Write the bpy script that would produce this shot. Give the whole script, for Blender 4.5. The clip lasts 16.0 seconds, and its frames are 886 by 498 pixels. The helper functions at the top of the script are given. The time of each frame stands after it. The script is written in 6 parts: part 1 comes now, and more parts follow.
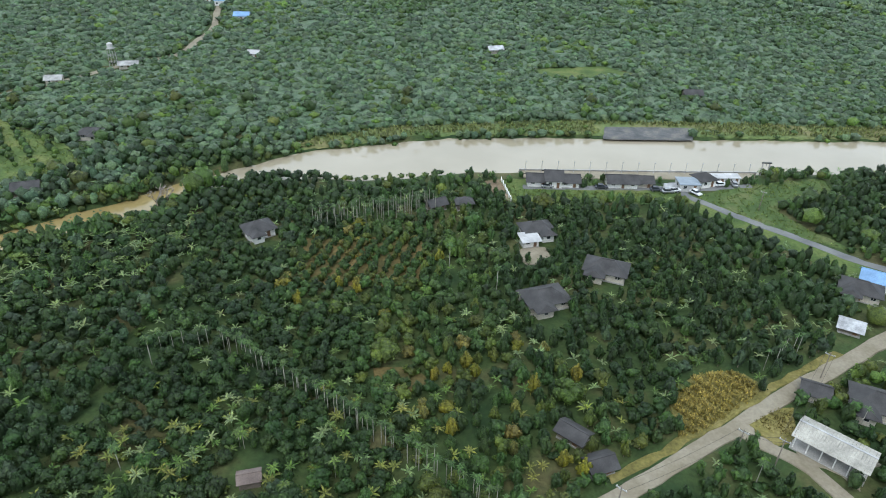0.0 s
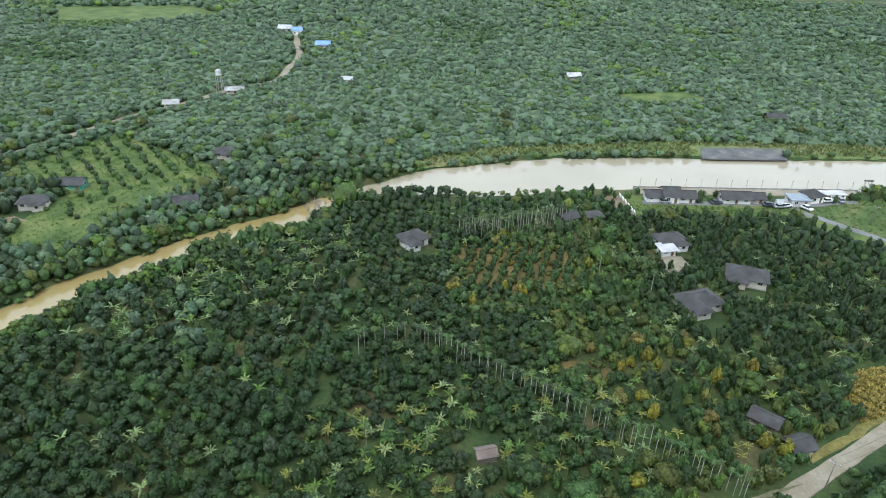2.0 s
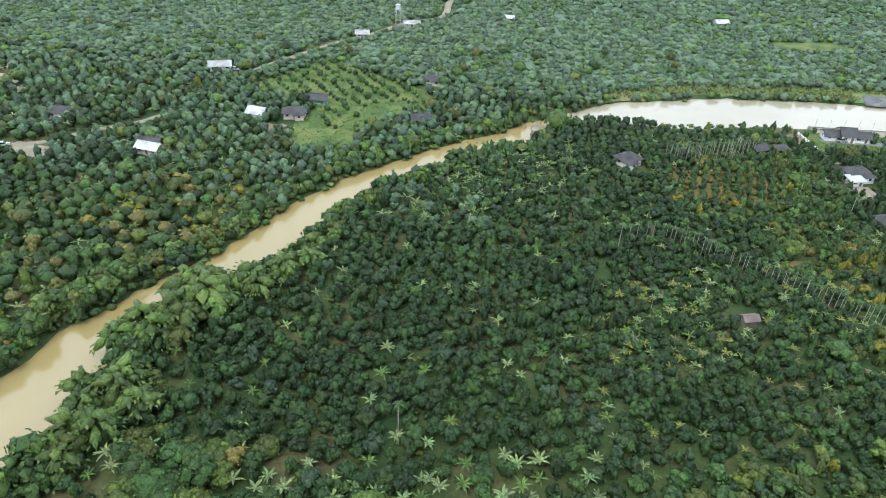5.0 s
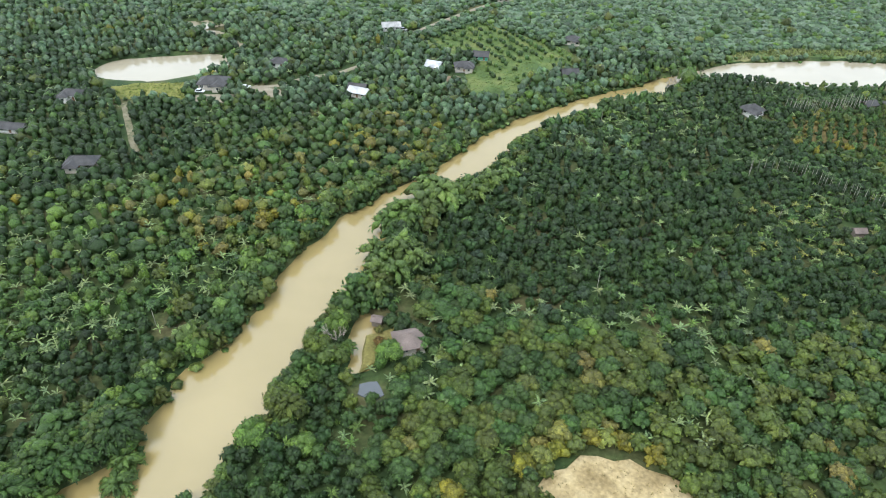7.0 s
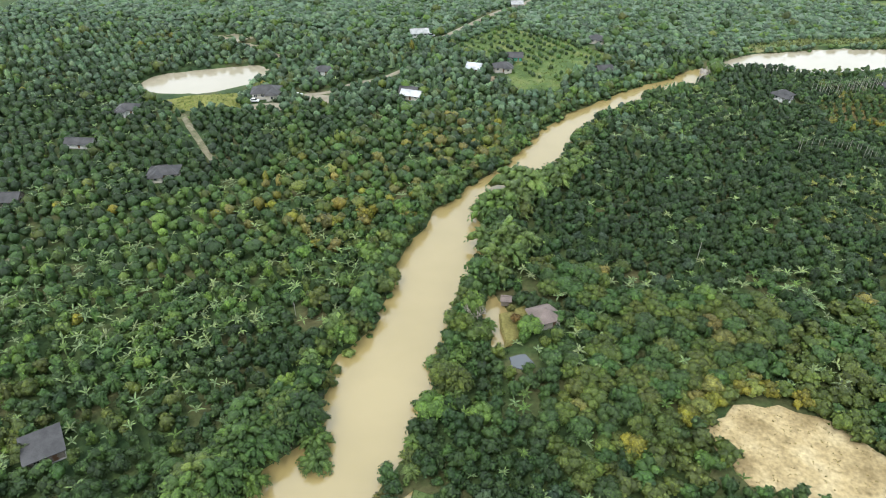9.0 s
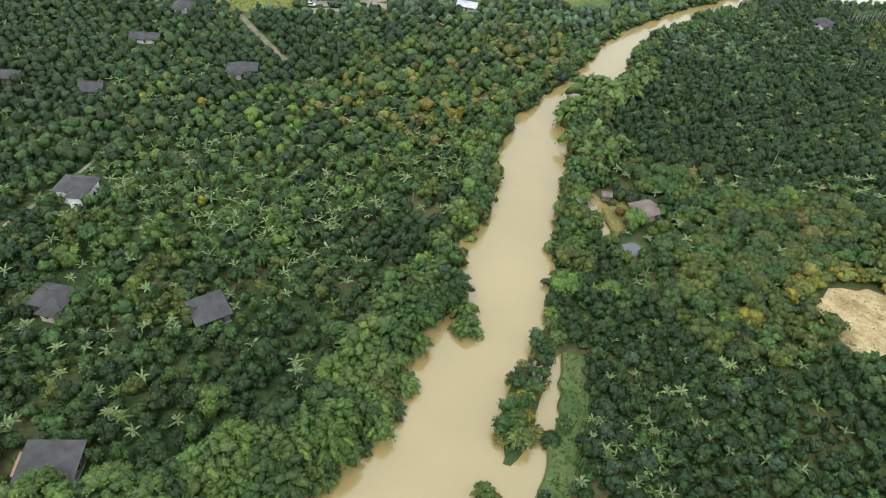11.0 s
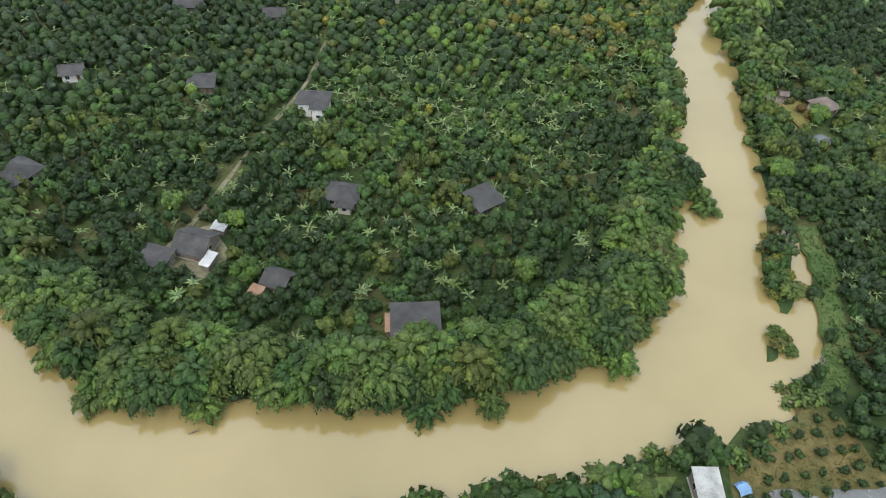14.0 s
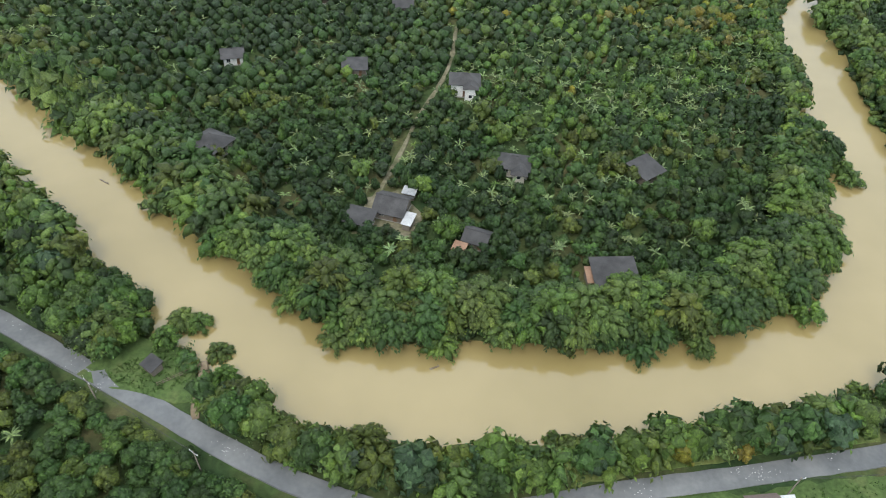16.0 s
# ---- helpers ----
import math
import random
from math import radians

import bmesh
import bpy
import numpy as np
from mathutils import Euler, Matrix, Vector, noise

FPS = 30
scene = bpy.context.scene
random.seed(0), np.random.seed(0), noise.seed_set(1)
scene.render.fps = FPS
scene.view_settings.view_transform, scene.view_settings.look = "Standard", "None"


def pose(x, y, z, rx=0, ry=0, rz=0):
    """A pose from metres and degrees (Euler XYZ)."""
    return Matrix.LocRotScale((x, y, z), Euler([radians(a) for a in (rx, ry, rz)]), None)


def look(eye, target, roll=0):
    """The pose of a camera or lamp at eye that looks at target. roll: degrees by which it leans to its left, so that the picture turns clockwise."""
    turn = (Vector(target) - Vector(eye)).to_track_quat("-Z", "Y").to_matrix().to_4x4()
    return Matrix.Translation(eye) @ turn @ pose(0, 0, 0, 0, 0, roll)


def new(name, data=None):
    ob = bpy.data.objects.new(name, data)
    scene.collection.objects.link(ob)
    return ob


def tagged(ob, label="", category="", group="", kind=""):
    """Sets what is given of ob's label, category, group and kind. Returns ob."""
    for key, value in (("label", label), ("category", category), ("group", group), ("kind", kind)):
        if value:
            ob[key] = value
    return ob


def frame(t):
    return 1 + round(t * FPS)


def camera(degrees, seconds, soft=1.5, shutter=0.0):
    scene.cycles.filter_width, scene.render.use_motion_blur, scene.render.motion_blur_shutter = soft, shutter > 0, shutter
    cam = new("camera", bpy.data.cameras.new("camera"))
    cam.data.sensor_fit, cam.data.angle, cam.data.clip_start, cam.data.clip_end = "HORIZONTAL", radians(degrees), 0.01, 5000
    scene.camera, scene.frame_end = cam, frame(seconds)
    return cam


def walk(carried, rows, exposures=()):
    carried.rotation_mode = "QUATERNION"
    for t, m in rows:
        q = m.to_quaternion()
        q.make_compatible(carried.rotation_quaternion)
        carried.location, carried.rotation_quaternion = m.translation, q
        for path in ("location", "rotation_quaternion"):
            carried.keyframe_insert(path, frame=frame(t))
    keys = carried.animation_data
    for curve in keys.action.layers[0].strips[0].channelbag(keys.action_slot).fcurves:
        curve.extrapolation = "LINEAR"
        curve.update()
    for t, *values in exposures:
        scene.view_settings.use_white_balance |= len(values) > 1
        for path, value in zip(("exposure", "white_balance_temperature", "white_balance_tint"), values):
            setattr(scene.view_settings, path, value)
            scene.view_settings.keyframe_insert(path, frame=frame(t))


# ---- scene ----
# The walk: seconds, eye (metres), heading to the left of north, pitch and roll (degrees).
cam = camera(67.5, 16.0, 1.0)
PATH = [
    (0, -14.82, 50.44, 94.49, -0.34, -30.95, 1.80),
    (0.5, -24.50, 46.74, 94.81, -0.26, -29.83, 1.70),
    (1, -34.80, 42.76, 95.12, -0.50, -28.97, 1.54),
    (1.5, -43.92, 39.18, 95.45, -0.29, -29.10, 1.47),
    (2, -54.25, 35.28, 95.72, 0.81, -28.65, 1.47),
    (2.5, -64.10, 31.18, 95.75, 2.20, -28.63, 0.89),
    (3, -74.13, 27.02, 96.05, 2.82, -29.79, 0.31),
    (3.5, -83.38, 22.91, 96.12, 3.13, -30.55, 0.39),
    (3.7, -87.26, 21.21, 95.85, 3.17, -31.32, 0.77),
    (4.2, -96.21, 14.05, 96.74, 3.61, -31.85, 1.15),
    (4.7, -104.52, 2.35, 99.18, 4.61, -32.69, 1.96),
    (5.2, -112.49, -11.69, 102.43, 5.90, -33.69, 3.00),
    (5.6, -118.84, -23.14, 105.10, 6.96, -34.51, 3.84),
    (5.8, -122.06, -28.55, 106.33, 7.45, -34.89, 4.23),
    (6, -125.34, -33.56, 107.42, 7.89, -35.25, 4.59),
    (6.1, -125.79, -37.27, 108.19, 8.90, -35.23, 3.95),
    (6.2, -126.23, -40.98, 108.95, 9.91, -35.20, 3.32),
    (6.3, -126.67, -44.70, 109.72, 10.92, -35.18, 2.69),
    (6.4, -127.12, -48.41, 110.49, 11.93, -35.15, 2.06),
    (6.5, -127.56, -52.12, 111.25, 12.94, -35.13, 1.43),
    (6.6, -129.42, -54.85, 112.43, 12.77, -35.38, 1.34),
    (6.7, -131.28, -57.58, 113.60, 12.60, -35.63, 1.26),
    (6.8, -133.14, -60.31, 114.78, 12.43, -35.88, 1.18),
    (6.9, -135.00, -63.04, 115.95, 12.26, -36.13, 1.10),
    (7, -136.86, -65.77, 117.13, 12.09, -36.38, 1.02),
    (7.5, -146.59, -70.79, 117.22, 9.15, -35.24, 1.25),
    (8, -157.27, -76.06, 117.15, 8.12, -35.42, 0.59),
    (8.5, -167.67, -80.94, 116.82, 8.18, -35.37, 0.52),
    (8.7, -171.82, -82.70, 116.59, 8.04, -35.32, 0.23),
    (9.2, -181.89, -87.74, 115.46, 7.39, -35.31, 0.52),
    (9.75, -192.48, -93.66, 113.17, 5.81, -35.39, 1.36),
    (10.3, -203.05, -99.48, 110.87, 4.25, -35.65, 2.20),
    (10.8, -213.05, -104.27, 109.69, 3.67, -36.14, 2.49),
    (11, -217.60, -105.87, 109.46, 2.72, -40.20, 4.73),
    (11.5, -227.51, -110.45, 109.06, 4.72, -44.96, 1.34),
    (12, -237.40, -114.75, 109.31, 2.77, -44.39, 1.55),
    (12.5, -247.10, -119.41, 109.15, 0.72, -44.08, 2.81),
    (13, -257.96, -124.38, 108.45, -0.59, -43.61, 3.53),
    (13.5, -267.95, -128.88, 107.28, -0.29, -44.51, 3.41),
    (14, -278.81, -133.75, 106.62, 1.07, -44.37, 3.64),
    (14.5, -288.77, -138.16, 106.07, 1.14, -44.25, 3.89),
    (15, -299.27, -142.90, 105.65, 1.23, -43.72, 3.58),
    (15.5, -309.25, -147.49, 104.73, 1.00, -43.70, 3.81),
    (16, -319.74, -152.42, 103.82, 1.49, -43.36, 3.54),
]


def aimed(x, y, z, yaw, pitch, roll):
    a, b = radians(yaw), radians(pitch)
    way = Vector((-math.sin(a) * math.cos(b), math.cos(a) * math.cos(b), math.sin(b)))
    eye = Vector((x, y, z))
    return look(eye, eye + 100 * way, roll)


walk(cam, [(t, aimed(*r)) for t, *r in PATH], [(0, -0.13, 5930, 8), (3.7, 0.32, 5870, 8), (8.7, 0.36, 6200, 9), (12.5, 0.06, 6350, 9), (16, 0.05, 6300, 9)])

# ---- light: a bright overcast sky with a weak, very wide sun ----
world = bpy.data.worlds.new("sky")
scene.world = world
world.use_nodes = True
wn, wl = world.node_tree.nodes, world.node_tree.links
sky = wn.new("ShaderNodeTexSky")
sky.sky_type, sky.sun_disc = "NISHITA", False
sky.sun_elevation, sky.sun_rotation = radians(58), radians(200)
sky.air_density, sky.dust_density = 1.0, 4.0
# Thin, even cloud, paler towards the horizon.
place = wn.new("ShaderNodeTexCoord")
split = wn.new("ShaderNodeSeparateXYZ")
wl.new(place.outputs["Generated"], split.inputs[0])
veil = wn.new("ShaderNodeValToRGB")
veil.color_ramp.elements.new(0.5)
for k, (at, c) in enumerate(((0.0, (1.0, 1.0, 1.0)), (0.34, (0.4, 0.43, 0.45)), (1.0, (0.57, 0.6, 0.62)))):
    veil.color_ramp.elements[k].position, veil.color_ramp.elements[k].color = at, (*c, 1)
wl.new(split.outputs[2], veil.inputs[0])
lift = wn.new("ShaderNodeMix")
lift.data_type, lift.blend_type = "RGBA", "MULTIPLY"
lift.inputs[0].default_value = 1.0
lift.inputs[7].default_value = (22.0, 22.6, 23.0, 1)
wl.new(veil.outputs[0], lift.inputs[6])
cloud = wn.new("ShaderNodeMix")
cloud.data_type = "RGBA"
cloud.inputs[0].default_value = 0.8
wl.new(sky.outputs[0], cloud.inputs[6])
wl.new(lift.outputs[2], cloud.inputs[7])
wl.new(cloud.outputs[2], wn["Background"].inputs[0])
wn["Background"].inputs[1].default_value = 0.15

sun = new("sun", bpy.data.lights.new("sun", "SUN"))
sun.data.energy, sun.data.angle, sun.data.color = 1.5, radians(22), (1.0, 0.96, 0.9)
sun.rotation_euler = (radians(32), 0, radians(-20))


# ---- materials ----
def material(name, rough=0.8, metal=0.0, spec=0.5):
    m = bpy.data.materials.new(name)
    m.use_nodes = True
    n, l = m.node_tree.nodes, m.node_tree.links
    b = n["Principled BSDF"]
    b.inputs["Roughness"].default_value = rough
    b.inputs["Metallic"].default_value = metal
    b.inputs["Specular IOR Level"].default_value = spec
    return m, n, l, b


def noise_node(n, l, scale, detail=4.0, coords=None, rough=0.55):
    t = n.new("ShaderNodeTexNoise")
    t.inputs["Scale"].default_value, t.inputs["Detail"].default_value = scale, detail
    t.inputs["Roughness"].default_value = rough
    if coords is not None:
        l.new(coords, t.inputs["Vector"])
    return t


def ramp(n, l, value, *stops):
    r = n.new("ShaderNodeValToRGB")
    e = r.color_ramp.elements
    while len(e) < len(stops):
        e.new(0.5)
    for k, (at, c) in enumerate(stops):
        e[k].position, e[k].color = at, (*c, 1)
    l.new(value, r.inputs[0])
    return r


def mix(n, l, a, b, how, fac=1.0):
    m = n.new("ShaderNodeMix")
    m.data_type, m.blend_type = "RGBA", how
    for slot, v in ((0, fac), (6, a), (7, b)):
        if hasattr(v, "is_linked"):
            l.new(v, m.inputs[slot])
        else:
            m.inputs[slot].default_value = v
    return m.outputs[2]


def world_coords(n):
    return n.new("ShaderNodeNewGeometry").outputs["Position"]


def bump(n, l, b, height, strength, distance=0.1):
    k = n.new("ShaderNodeBump")
    k.inputs["Strength"].default_value, k.inputs["Distance"].default_value = strength, distance
    l.new(height, k.inputs["Height"])
    l.new(k.outputs[0], b.inputs["Normal"])


def patchy(name, c1, c2, c3, big=0.05, small=1.5, rough=0.9, bumps=0.5, dist=0.1, spec=0.3, grain_lo=0.6, grain_hi=1.3):
    """A rough surface of three tones, in large patches with fine grain."""
    m, n, l, b = material(name, rough, 0, spec)
    p = world_coords(n)
    one, two = noise_node(n, l, big, 5, p), noise_node(n, l, small, 6, p)
    base = ramp(n, l, one.outputs[0], (0.35, c1), (0.5, c2), (0.66, c3)).outputs[0]
    grain = ramp(n, l, two.outputs[0], (0.25, (grain_lo,) * 3), (0.75, (grain_hi,) * 3)).outputs[0]
    l.new(mix(n, l, base, grain, "MULTIPLY"), b.inputs["Base Color"])
    bump(n, l, b, two.outputs[0], bumps, dist)
    return m


def leaf_material(name, stuff, gloss=0.45):
    """Foliage: the plant's own green, varied leaf by leaf, with light passing through."""
    m, n, l, b = material(name, gloss, 0, 0.35)
    if stuff:
        a = n.new("ShaderNodeAttribute")
        a.attribute_name = "tint"
        own = a.outputs["Color"]
    else:
        own = n.new("ShaderNodeObjectInfo").outputs["Color"]
    g = n.new("ShaderNodeNewGeometry")
    each = ramp(n, l, g.outputs["Random Per Island"], (0.0, (0.58, 0.6, 0.6)), (0.6, (1.0, 1.0, 1.0)), (1.0, (1.52, 1.47, 1.26))).outputs[0]
    p = world_coords(n)
    fine, broad = noise_node(n, l, 2.6, 3, p, 0.65), noise_node(n, l, 0.35, 2, p)
    speck = ramp(n, l, fine.outputs[0], (0.3, (0.46, 0.48, 0.48)), (0.5, (1.0, 1.0, 1.0)), (0.72, (1.66, 1.6, 1.42))).outputs[0]
    patch_tone = ramp(n, l, broad.outputs[0], (0.3, (0.85, 0.88, 0.9)), (0.7, (1.15, 1.1, 1.0))).outputs[0]
    colour = mix(n, l, mix(n, l, mix(n, l, own, each, "MULTIPLY"), speck, "MULTIPLY"), patch_tone, "MULTIPLY")
    bump(n, l, b, fine.outputs[0], 0.9, 0.35)
    l.new(colour, b.inputs["Base Color"])
    tr = n.new("ShaderNodeBsdfTranslucent")
    l.new(colour, tr.inputs[0])
    s = n.new("ShaderNodeMixShader")
    s.inputs[0].default_value = 0.22
    l.new(b.outputs[0], s.inputs[1])
    l.new(tr.outputs[0], s.inputs[2])
    l.new(s.outputs[0], n["Material Output"].inputs[0])
    return m


LEAF_STUFF, LEAF = leaf_material("foliage_mass", True), leaf_material("foliage", False)
BARK = patchy("bark", (0.12, 0.09, 0.06), (0.19, 0.15, 0.11), (0.26, 0.22, 0.17), 0.8, 6, 0.9, 0.6, 0.05)
PALE_BARK = patchy("pale_bark", (0.22, 0.21, 0.17), (0.3, 0.29, 0.24), (0.36, 0.35, 0.3), 0.8, 6, 0.85, 0.4, 0.03)
GROUND = patchy("orchard_ground", (0.022, 0.045, 0.014), (0.045, 0.07, 0.02), (0.09, 0.085, 0.035), 0.06, 0.9, 0.95, 0.8, 0.3)


def water_material(name, deep, pale, rough=0.12):
    m, n, l, b = material(name, rough, 0, 0.5)
    p = world_coords(n)
    t = n.new("ShaderNodeTexNoise")
    t.inputs["Scale"].default_value, t.inputs["Detail"].default_value = 0.03, 4
    l.new(p, t.inputs["Vector"])
    l.new(ramp(n, l, t.outputs[0], (0.35, deep), (0.65, pale)).outputs[0], b.inputs["Base Color"])
    r = noise_node(n, l, 0.8, 3, p)
    bump(n, l, b, r.outputs[0], 0.12, 0.1)
    b.inputs["IOR"].default_value = 1.8
    return m


WATER = water_material("muddy_water", (0.25, 0.191, 0.074), (0.295, 0.227, 0.096))
# Lake and pond: the sky's reflection is put into a paler, greyer base colour.
LAKE_WATER = water_material("silty_lake", (0.295, 0.256, 0.178), (0.342, 0.3, 0.218), 0.12)


# ---- building helpers ----
def shade(me, smooth=False):
    me.polygons.foreach_set("use_smooth", [smooth] * len(me.polygons))


def part(name, bm, mat, parent, label=""):
    """Links a bmesh as one mesh object under a thing or a part."""
    me = bpy.data.meshes.new(name)
    bm.to_mesh(me)
    bm.free()
    me.materials.append(mat)
    ob = new(name, me)
    ob.parent = parent
    return tagged(ob, label)


def mesh_of(name, verts, faces, mat, tint=None):
    """A mesh from arrays: verts (n, 3), faces (m, 4) or (m, 3), tint (n, 3)."""
    me = bpy.data.meshes.new(name)
    k = faces.shape[1]
    me.vertices.add(len(verts))
    me.vertices.foreach_set("co", np.ascontiguousarray(verts, np.float32).ravel())
    me.loops.add(faces.size)
    me.loops.foreach_set("vertex_index", np.ascontiguousarray(faces, np.int32).ravel())
    me.polygons.add(len(faces))
    me.polygons.foreach_set("loop_start", np.arange(0, faces.size, k, dtype=np.int32))
    if tint is not None:
        a = me.attributes.new("tint", "FLOAT_COLOR", "POINT")
        a.data.foreach_set("color", np.c_[tint, np.ones(len(tint))].astype(np.float32).ravel())
    me.update(calc_edges=True)
    me.materials.append(mat)
    return me


# ---- plan: the river, in metres: x, y, half width ----
RIVER = [(-600, 100, 11), (-505, 38, 11), (-458, 3, 11), (-434, -13, 11), (-403, -35, 11), (-386, -52, 11), (-366, -66, 12),
         (-340, -84, 12), (-312, -81, 14), (-285, -78.5, 11.5), (-258, -71, 11), (-233, -58, 13), (-219, -35, 12), (-217, -14, 11.5),
         (-208, 3, 10.5), (-208, 14, 11), (-207, 26, 12.5), (-203.5, 41, 9.5), (-202.5, 52, 10), (-201.5, 65, 11.5), (-199, 79, 11.5), (-197, 96, 9), (-190, 113, 7.5),
         (-178, 131, 8), (-170, 146, 9), (-166, 163, 7.5), (-156, 181, 6), (-141, 198, 6.5), (-121, 218, 7), (-106, 229.5, 7), (-98, 241, 5.5)]
LAKE = [(-98, 241, 5.5), (-91, 248, 5), (-80, 256, 6), (-60, 264.5, 12), (-40, 268, 15), (-10, 277, 16), (20, 279.5, 16.5), (68, 281.5, 17), (110, 284, 16), (160, 287, 15.5), (600, 310, 15.5)]
PONDS = [[(-346, 194, 13), (-330, 199, 16), (-315, 209, 13)], [(-352, 262, 3), (-341, 257, 4)], [(-336, 251, 3), (-326, 248, 4.5), (-320, 244, 3)], [(-346, 268, 2), (-334, 262, 3)], [(-314, 240, 2.6), (-307, 236, 2)],
         [(-183.2, 55.7, 2.6), (-181.7, 45.7, 3.2), (-179.3, 38.2, 2.4)], [(-195, -9, 2.2), (-196.5, -17, 2.6), (-198, -27, 2), (-200.5, -37, 4), (-205, -45, 4), (-208, -49, 3), (-212, -56, 5), (-218, -62, 5)]]
WATER_Z = -1.0


def along(rows, p):
    """Distance of the points p (n, 2) to a line of x, y, half width, less that half width there."""
    best = np.full(len(p), 1e9)
    for (ax, ay, aw), (bx, by, bw) in zip(rows, rows[1:]):
        d = np.array([bx - ax, by - ay], float)
        s = np.clip(((p - (ax, ay)) @ d) / (d @ d), 0, 1)
        away = np.hypot(*(p - (np.array([ax, ay]) + s[:, None] * d)).T) - (aw + s * (bw - aw))
        best = np.minimum(best, away)
    return best


def wobble(p, size, amount, seed=0.0):
    x, y = p.T / size
    return amount * (np.sin(1.7 * x + 0.9 * y + seed) + np.sin(0.8 * x - 1.9 * y + 2 * seed) + 0.6 * np.sin(3.1 * x + 2.3 * y + 3)) / 2.6


def shore(p):
    """Metres from the water's edge, negative in the water."""
    p = np.asarray(p, float)
    d = np.minimum(along(RIVER, p), along(LAKE, p))
    d = d + wobble(p, 5.0, 1.2)
    for pond in PONDS:
        d = np.minimum(d, along(pond, p) + wobble(p, 4.0, 1.0, 1.0))
    return d


# ---- ground: one sheet to the horizon, with the river's bed cut into it ----
def steps(lo, hi, fine, out):
    a = list(np.arange(lo, hi + 0.1, fine))
    left, right, s = [lo], [a[-1]], fine
    while right[-1] < out:
        s = min(s * 1.35, 500)
        left.append(left[-1] - s)
        right.append(right[-1] + s)
    return np.array(left[:0:-1] + a + right[1:])


def build_ground():
    xs, ys = steps(-520, 250, 3.5, 5000), steps(-125, 345, 3.5, 5000)
    gx, gy = np.meshgrid(xs, ys)
    p = np.c_[gx.ravel(), gy.ravel()]
    d = shore(p)
    far = np.hypot(p[:, 0] + 150, p[:, 1] - 120)
    z = np.clip(WATER_Z + 0.5 * d, -3.0, 0.0) + np.clip(d, 0, 10) / 10 * wobble(p, 14.0, 0.12, 2.0)
    z += np.clip((far - 900) / 3000, 0, 1) * 8
    nx, ny = len(xs), len(ys)
    i = (np.arange(ny - 1)[:, None] * nx + np.arange(nx - 1)).ravel()
    me = mesh_of("ground", np.c_[p, z], np.c_[i, i + 1, i + nx + 1, i + nx], GROUND)
    shade(me, True)
    tagged(new("ground", me), "flat river plain of dark soil and grass", "ground", kind="structure")
    # Lake and pond get sheets of their own, with the sky sheen painted in.
    for name, x0, y0, x1, y1, label in (("water_lake", -94, 236, 700, 420, "broad pale lake of silty flood water"), ("water_pond", -380, 168, -290, 285, "pale grey farm pond")):
        me = mesh_of(name, np.array([(x, y, WATER_Z + 0.004) for x, y in ((x0, y0), (x1, y0), (x1, y1), (x0, y1))], float), np.array([[0, 1, 2, 3]]), LAKE_WATER)
        tagged(new(name, me), label, "water", kind="structure")
    me = mesh_of("water", np.array([(-700, -200, WATER_Z), (700, -200, WATER_Z), (700, 420, WATER_Z), (-700, 420, WATER_Z)], float), np.array([[0, 1, 2, 3]]), WATER)
    tagged(new("water", me), "flooded river of smooth muddy tan water", "water", kind="structure")


build_ground()


# ---- roads, fields and clearings ----
ASPHALT = patchy("old_asphalt", (0.12, 0.124, 0.127), (0.148, 0.151, 0.152), (0.18, 0.182, 0.18), 0.14, 1.2, 0.7, 0.1, 0.02, 0.3, 0.88, 1.12)
CONCRETE_ROAD = patchy("dusty_concrete", (0.2, 0.172, 0.12), (0.232, 0.202, 0.147), (0.265, 0.235, 0.176), 0.2, 1.6, 0.85, 0.15, 0.02, 0.3, 0.88, 1.12)
DIRT = patchy("track_dirt", (0.136, 0.102, 0.0612), (0.204, 0.156, 0.102), (0.272, 0.224, 0.163), 0.12, 1.2, 0.95, 0.6, 0.08)
SAND = patchy("sandy_clearing", (0.22, 0.162, 0.075), (0.35, 0.268, 0.135), (0.42, 0.335, 0.185), 0.13, 1.1, 0.95, 0.6, 0.12)
TRACK = patchy("grassy_track", (0.1, 0.105, 0.05), (0.17, 0.155, 0.095), (0.23, 0.205, 0.14), 0.2, 1.2, 0.95, 0.6, 0.08)
PLOT = patchy("plot_grass", (0.06, 0.07, 0.022), (0.105, 0.09, 0.032), (0.16, 0.125, 0.05), 0.12, 1.2, 0.95, 0.8, 0.15)
TAWNY_GRASS = patchy("tawny_grass", (0.075, 0.068, 0.024), (0.125, 0.098, 0.035), (0.19, 0.14, 0.054), 0.12, 1.2, 0.95, 0.8, 0.15)
LAWN = patchy("wet_grass", (0.0476, 0.0816, 0.0204), (0.0816, 0.122, 0.0306), (0.136, 0.156, 0.0476), 0.09, 1.3, 0.9, 0.8, 0.15)
MEADOW = patchy("pale_meadow", (0.1, 0.115, 0.025), (0.15, 0.155, 0.035), (0.19, 0.185, 0.05), 0.09, 1.3, 0.9, 0.8, 0.15)
LUSH = patchy("lush_grass", (0.045, 0.078, 0.02), (0.07, 0.108, 0.03), (0.11, 0.128, 0.046), 0.12, 1.3, 0.9, 0.8, 0.15)
DRY_GRASS = patchy("dry_grass", (0.11, 0.1, 0.03), (0.17, 0.15, 0.045), (0.22, 0.19, 0.07), 0.15, 1.4, 0.95, 0.9, 0.2)
REED = patchy("bank_grass", (0.08, 0.125, 0.04), (0.122, 0.165, 0.056), (0.19, 0.18, 0.08), 0.04, 0.7, 0.95, 0.9, 0.3)


